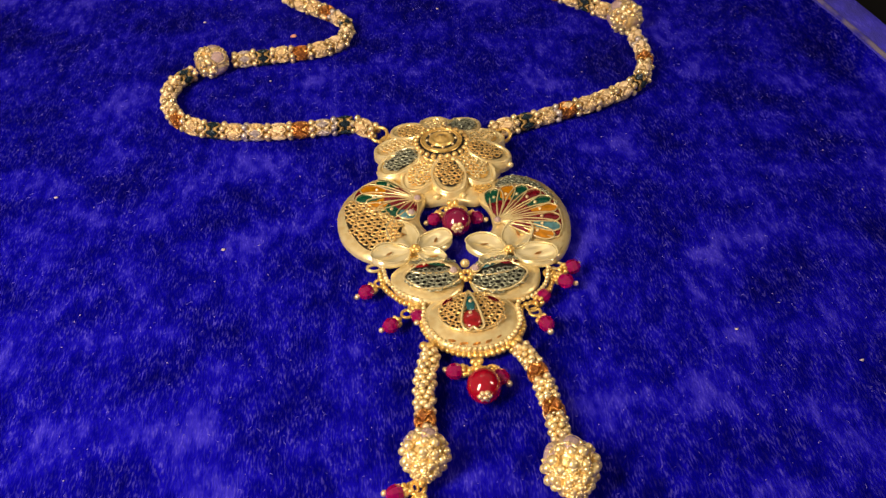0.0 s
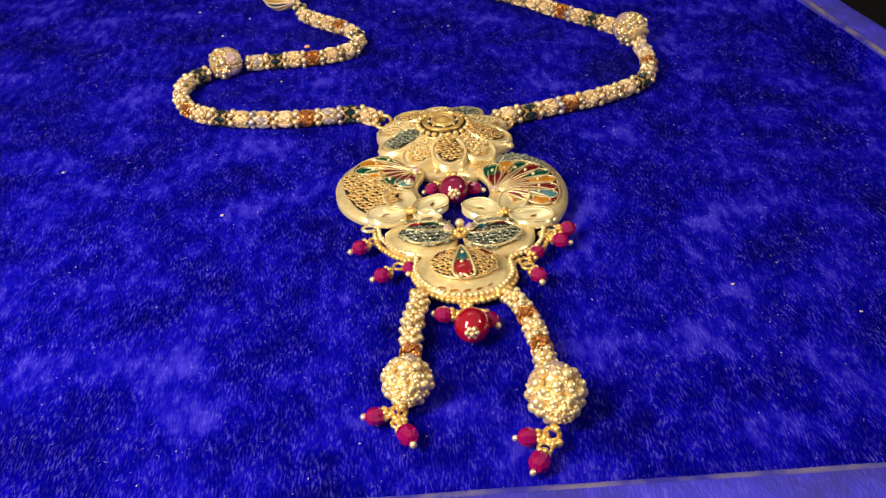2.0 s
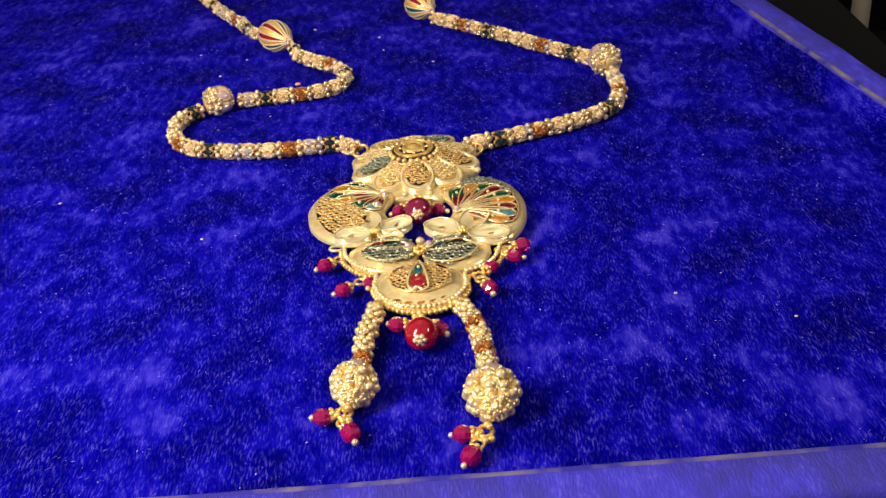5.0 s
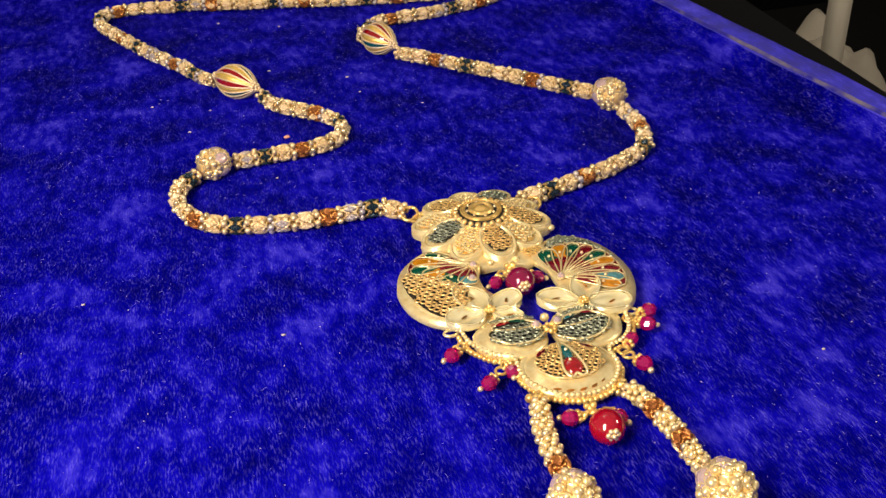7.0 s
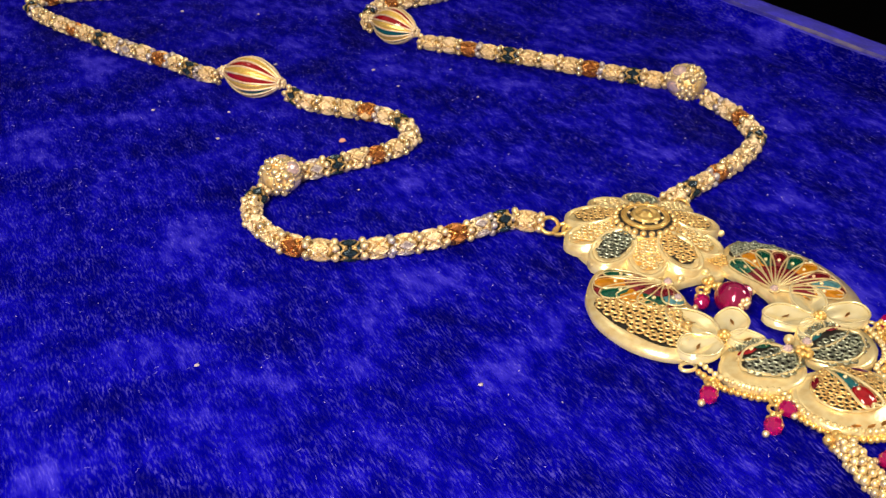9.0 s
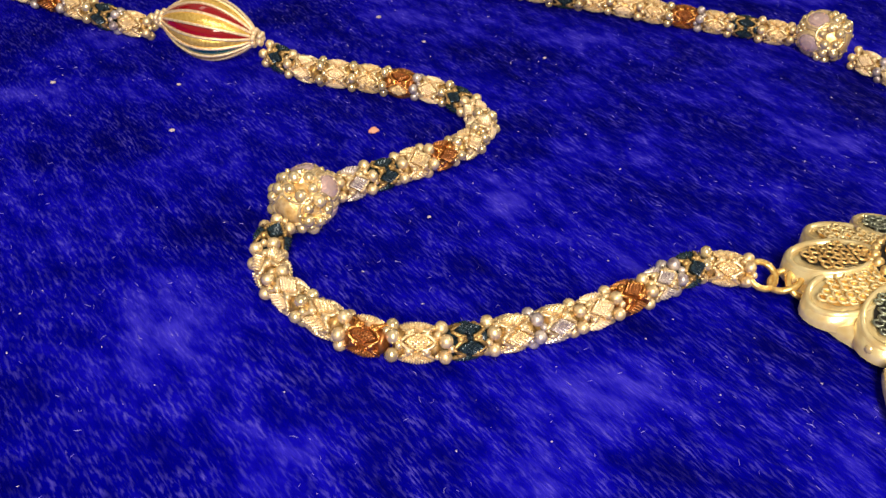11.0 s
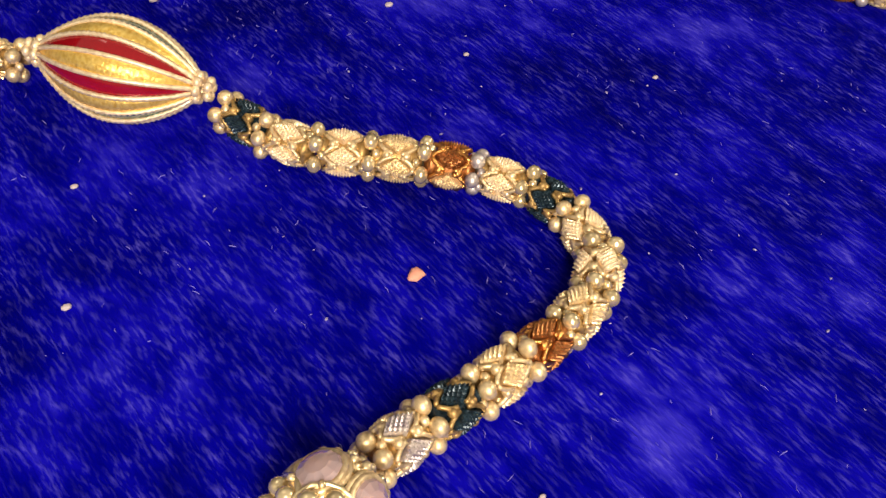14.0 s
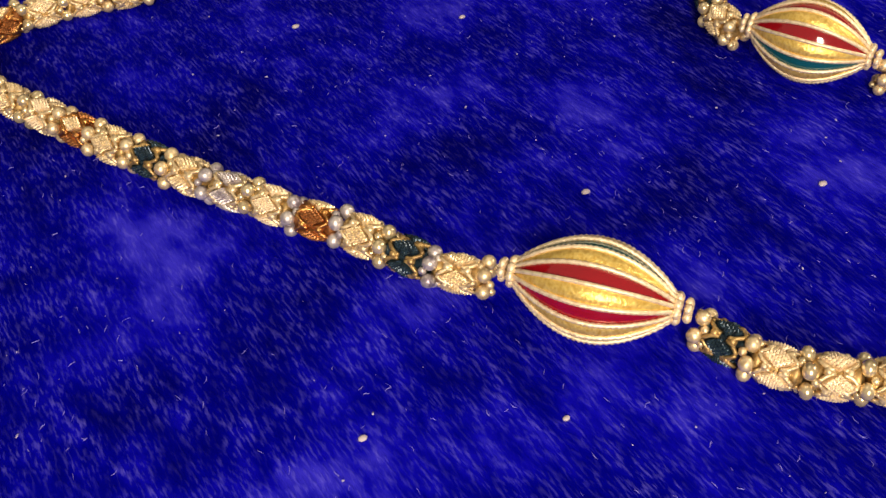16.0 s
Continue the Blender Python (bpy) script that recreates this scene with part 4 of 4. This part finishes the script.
# melon-shaped enamel beads
def melon_parts():
    half, big = 1.3, 0.66

    def radius(u):
        return 0.13 + (big - 0.13) * math.sin(math.pi * u) ** 0.8

    us = [k / 20 for k in range(21)]
    gores = []
    for kind in ("gold", "enamel"):
        bm = bmesh.new()
        wide = math.tau / 32 * (1.15 if kind == "gold" else 0.85)
        rings = []
        for u in us:
            r, x = radius(u), (2 * u - 1) * half
            arc = []
            for j in range(5):
                v = j / 2 - 1
                swell = (0.05 if kind == "gold" else 0.0) * (1 - v * v) * math.sin(math.pi * u)
                a = v * wide
                arc.append((x, (r + swell) * math.cos(a), (r + swell) * math.sin(a)))
            rings.append(arc)
        loft(bm, rings, closed_u=False)
        bmesh.ops.recalc_face_normals(bm, faces=bm.faces)
        gores.append(bm)
    rib = bmesh.new()
    tube(rib, [((2 * u - 1) * half, radius(u) + 0.012 + 0.016 * (k % 2), 0) for k, u in enumerate(i / 60 for i in range(61))], 0.034, 6)
    end = bmesh.new()
    for k in range(8):
        a = math.tau * k / 8
        ball(end, (half + 0.05, 0.15 * math.cos(a), 0.15 * math.sin(a)), 0.085, 7, 5)
    for k in range(5):
        a = math.tau * k / 5
        ball(end, (half + 0.22, 0.1 * math.cos(a), 0.1 * math.sin(a)), 0.08, 7, 5)
    return gores, rib, end


(GORE_GOLD, GORE_ENAMEL), RIB, END = melon_parts()
LEMON = gold("ribbed_lemon_gold", (0.98, 0.7, 0.2), (0.76, 0.45, 0.07), 0.34, 16, 0.5, 0.6)
GORE = {"gold": mesh_of(GORE_GOLD.copy(), "gore", LEMON)}
for c in ("red", "teal"):
    GORE[c] = mesh_of(GORE_ENAMEL.copy(), "gore", ENAMEL["red" if c == "red" else "teal"])
RIB, END = mesh_of(RIB, "rib_wire", CHAIN_PALE), mesh_of(END, "end_cap", CHAIN_PALE)
heart = bmesh.new()
loft(heart, [[(x, r * math.cos(a), r * math.sin(a)) for a in (math.tau * k / 12 for k in range(12))] for x, r in ((-1.3, 0.1), (-0.8, 0.4), (0, 0.55), (0.8, 0.4), (1.3, 0.1))], cap=True)
HEART = mesh_of(heart, "melon_bead", RECESS)


def melon(p0, p1, z, spin, fat=1.0):
    a, b = Vector((*p0, z)), Vector((*p1, z))
    size = (b - a).length / 2.85
    m = along((a + b) / 2 * CM, b - a, spin, CM) @ Matrix.Diagonal((size, fat, fat, 1))
    body = placed("melon_bead", HEART, None, necklace, "gold melon-shaped bead with red and teal enamel stripes", m=m)
    for k, colour in enumerate(("red", "gold", "red", "gold", "teal", "gold", "teal", "gold", "red", "gold", "red", "gold", "teal", "gold", "teal", "gold")):
        placed("gore", GORE[colour], None, body, colour + (" enamel stripe" if colour != "gold" else " ribbed stripe"), m=Matrix.Rotation(math.tau * k / 16, 4, "X"))
        if colour == "gold":
            for off in (-0.52, 0.52):
                lift = 1.01
                placed("rib_wire", RIB, None, body, m=Matrix.Rotation(math.tau * (k + off) / 16, 4, "X") @ Matrix.Diagonal((1, lift, lift, 1)))
    for turn in (0, math.pi):
        tagged(placed("end_cap", END, None, body, m=Matrix.Rotation(turn, 4, "Z")), kind="stuff")


melon((-5.96, 16.65), (-7.45, 18.45), 0.64, radians(16), 1.0)
melon((0.42, 19.3), (-0.58, 21.2), 0.66, radians(40), 1.0)

# jump rings that tie the chain to the rosette
for x, y, a in ((-2.08, 5.3, 0.2), (-1.8, 5.0, 1.9), (-1.62, 4.8, 0.4), (1.98, 4.68, 0.4), (1.72, 4.5, 2.1)):
    wire("jump_ring", [(x + 0.27 * math.cos(t), y + 0.23 * math.sin(t), 0.32 + 0.12 * math.sin(t + a)) for t in (math.tau * k / 18 for k in range(18))], 0.06, GOLD, necklace, True)
for x, y in ((-1.05, -4.6), (1.17, -4.75)):
    beads("tassel_joint", [(x - 0.15, y, 0.3), (x + 0.12, y + 0.05, 0.3), (x, y - 0.15, 0.4), (x - 0.05, y - 0.1, 0.15)], 0.13, GOLD, necklace)

# lint and crumbs on the velvet
lint = bmesh.new()
speck = random.Random(11)
for k in range(900):
    x, y = speck.uniform(-18, 14), speck.uniform(-11.5, 30)
    s = speck.choice((0.005, 0.007, 0.009, 0.011, 0.018))
    v = ball(lint, (0, 0, 0), s * CM, 5, 4, (speck.uniform(0.8, 2.4), 1, 0.6))
    bmesh.ops.rotate(lint, matrix=Euler((0, 0, speck.uniform(0, 6.28))).to_matrix(), verts=v)
    bmesh.ops.translate(lint, vec=(x * CM, y * CM, s * 0.6 * CM), verts=v)
tagged(part("lint", lint, material("pale_lint", (0.36, 0.32, 0.52), 0, 0.8), None), "tiny pale lint specks scattered on blue velvet", "lint", kind="stuff")
verts, faces = [], []
while len(verts) < 3000 * 9:
    x, y = speck.uniform(-20, 14), speck.uniform(-12, 27)
    if noise.noise(Vector((x * 0.35, y * 0.35, 3.0))) + 0.35 < speck.random() * 0.8:
        continue
    a, length, wide = speck.gauss(1.2, 0.6), speck.uniform(0.04, 0.13), speck.uniform(0.004, 0.008)
    bend = speck.uniform(-0.6, 0.6)
    d, n = Vector((math.cos(a), math.sin(a))), len(verts)
    side = Vector((-d.y, d.x))
    for k in range(3):
        q = Vector((x, y)) + d * (length * (k - 1) * 0.5) + side * (length * bend * 0.3 * (k % 2))
        r = wide * (1.0 if k == 1 else 0.5)
        verts += [((q.x + side.x * r) * CM, (q.y + side.y * r) * CM, 0.0), ((q.x - side.x * r) * CM, (q.y - side.y * r) * CM, 0.0), (q.x * CM, q.y * CM, r * 1.6 * CM)]
    for k in (0, 3):
        faces += [(n + k + i, n + k + (i + 1) % 3, n + k + 3 + (i + 1) % 3, n + k + 3 + i) for i in range(3)]
fibres = bpy.data.meshes.new("velvet_fibres")
fibres.from_pydata(verts, [], faces)
tagged(placed("velvet_fibres", fibres, material("rubbed_fibre", (0.2, 0.17, 0.62), 0, 0.8)), "short pale fibres rubbed loose on the blue velvet", "fibres", kind="stuff")
for x, y, s in ((-6.92, 0.32, 0.06), (-12.55, 3.6, 0.06), (-5.98, 9.75, 0.04), (-5.16, 19.72, 0.07), (-1.99, 17.9, 0.07), (-10.24, 17.49, 0.06), (-8.85, 14.6, 0.06), (-1.74, 16.22, 0.05), (-7.94, 16.4, 0.05), (-6.88, 26.5, 0.07), (-4.08, 25.05, 0.06), (0.5, 14.3, 0.05), (7.16, -4.67, 0.05), (10.0, -6.13, 0.05)):
    bm = bmesh.new()
    ball(bm, (0, 0, 0), s * 0.8 * CM, 7, 5, (1.4, 1, 0.6))
    ob = part("grain", bm, material("pale_grain", (0.5, 0.42, 0.45), 0, 0.7), None)
    ob.location = (x * CM, y * CM, s * 0.46 * CM)
    tagged(ob, "tiny pale grain lying on blue velvet", "grain", "grains on the velvet")
bm = bmesh.new()
ball(bm, (0, 0, 0), 0.095 * CM, 9, 6, (1.35, 0.9, 0.6))
for v in bm.verts:
    v.co += Vector((noise.noise(v.co * 900), noise.noise(v.co * 900 + Vector((5, 0, 0))), 0)) * 0.0004
ob = part("crumb", bm, material("salmon_crumb", (0.8, 0.35, 0.25), 0, 0.7), None)
ob.location = (-5.23 * CM, 12.9 * CM, 0.05 * CM)
tagged(ob, "small salmon-pink crumb lying on blue velvet", "crumb")

# beyond the counter
PALE_METAL = material("pale_metal", (0.72, 0.66, 0.55), 0.3, 0.5)
chair = tagged(new("chair"), "pale metal chair with a dark seat standing behind the counter", "chair")
for x, y, top in ((0.497, 0.575, 0.32), (0.497, 0.935, 0.32), (0.84, 0.575, -0.35), (0.84, 0.935, -0.35)):
    bm = bmesh.new()
    tube(bm, [(x, y, -0.8), (x, y, top)], 0.011, 10)
    part("leg", bm, PALE_METAL, chair)
bm = bmesh.new()
box(bm, (0.511, 0.56, -0.348), (0.855, 0.95, -0.312), 0.012, 3)
part("seat", bm, material("dark_seat", (0.006, 0.006, 0.006), 0, 0.8, Specular_IOR_Level=0.1), chair)
bm = bmesh.new()
box(bm, (0.487, 0.588, 0.16), (0.507, 0.922, 0.3), 0.006, 2)
part("backrest", bm, material("brown_board", (0.1, 0.06, 0.04), 0, 0.5), chair)
bm = bmesh.new()
cols, rows_n = 22, 12
sheet = []
for i in range(cols + 1):
    line = []
    for j in range(rows_n + 1):
        u, v = i / cols, j / rows_n
        x, y = 0.515 + 0.13 * u, 0.66 + 0.15 * v
        edge = min(1.0, 8 * min(u, 1 - u), 6 * min(v, 1 - v))
        h = edge * (0.022 + 0.022 * (noise.noise(Vector((x * 22, y * 30, 0))) + 0.5) + 0.01 * math.sin(x * 110 + y * 60))
        line.append(bm.verts.new((x, y, -0.3115 + max(0.0, h))))
    sheet.append(line)
for i in range(cols):
    for j in range(rows_n):
        bm.faces.new((sheet[i][j], sheet[i + 1][j], sheet[i + 1][j + 1], sheet[i][j + 1]))
CLOTH = material("cream_cotton", (0.5, 0.45, 0.37), 0, 0.85)
bump(CLOTH, noise_node(CLOTH, 300, 4).outputs["Fac"], 0.4, 0.002)
tagged(part("cloth", bm, CLOTH), "crumpled cream cotton cloth lying on the chair seat", "cloth")
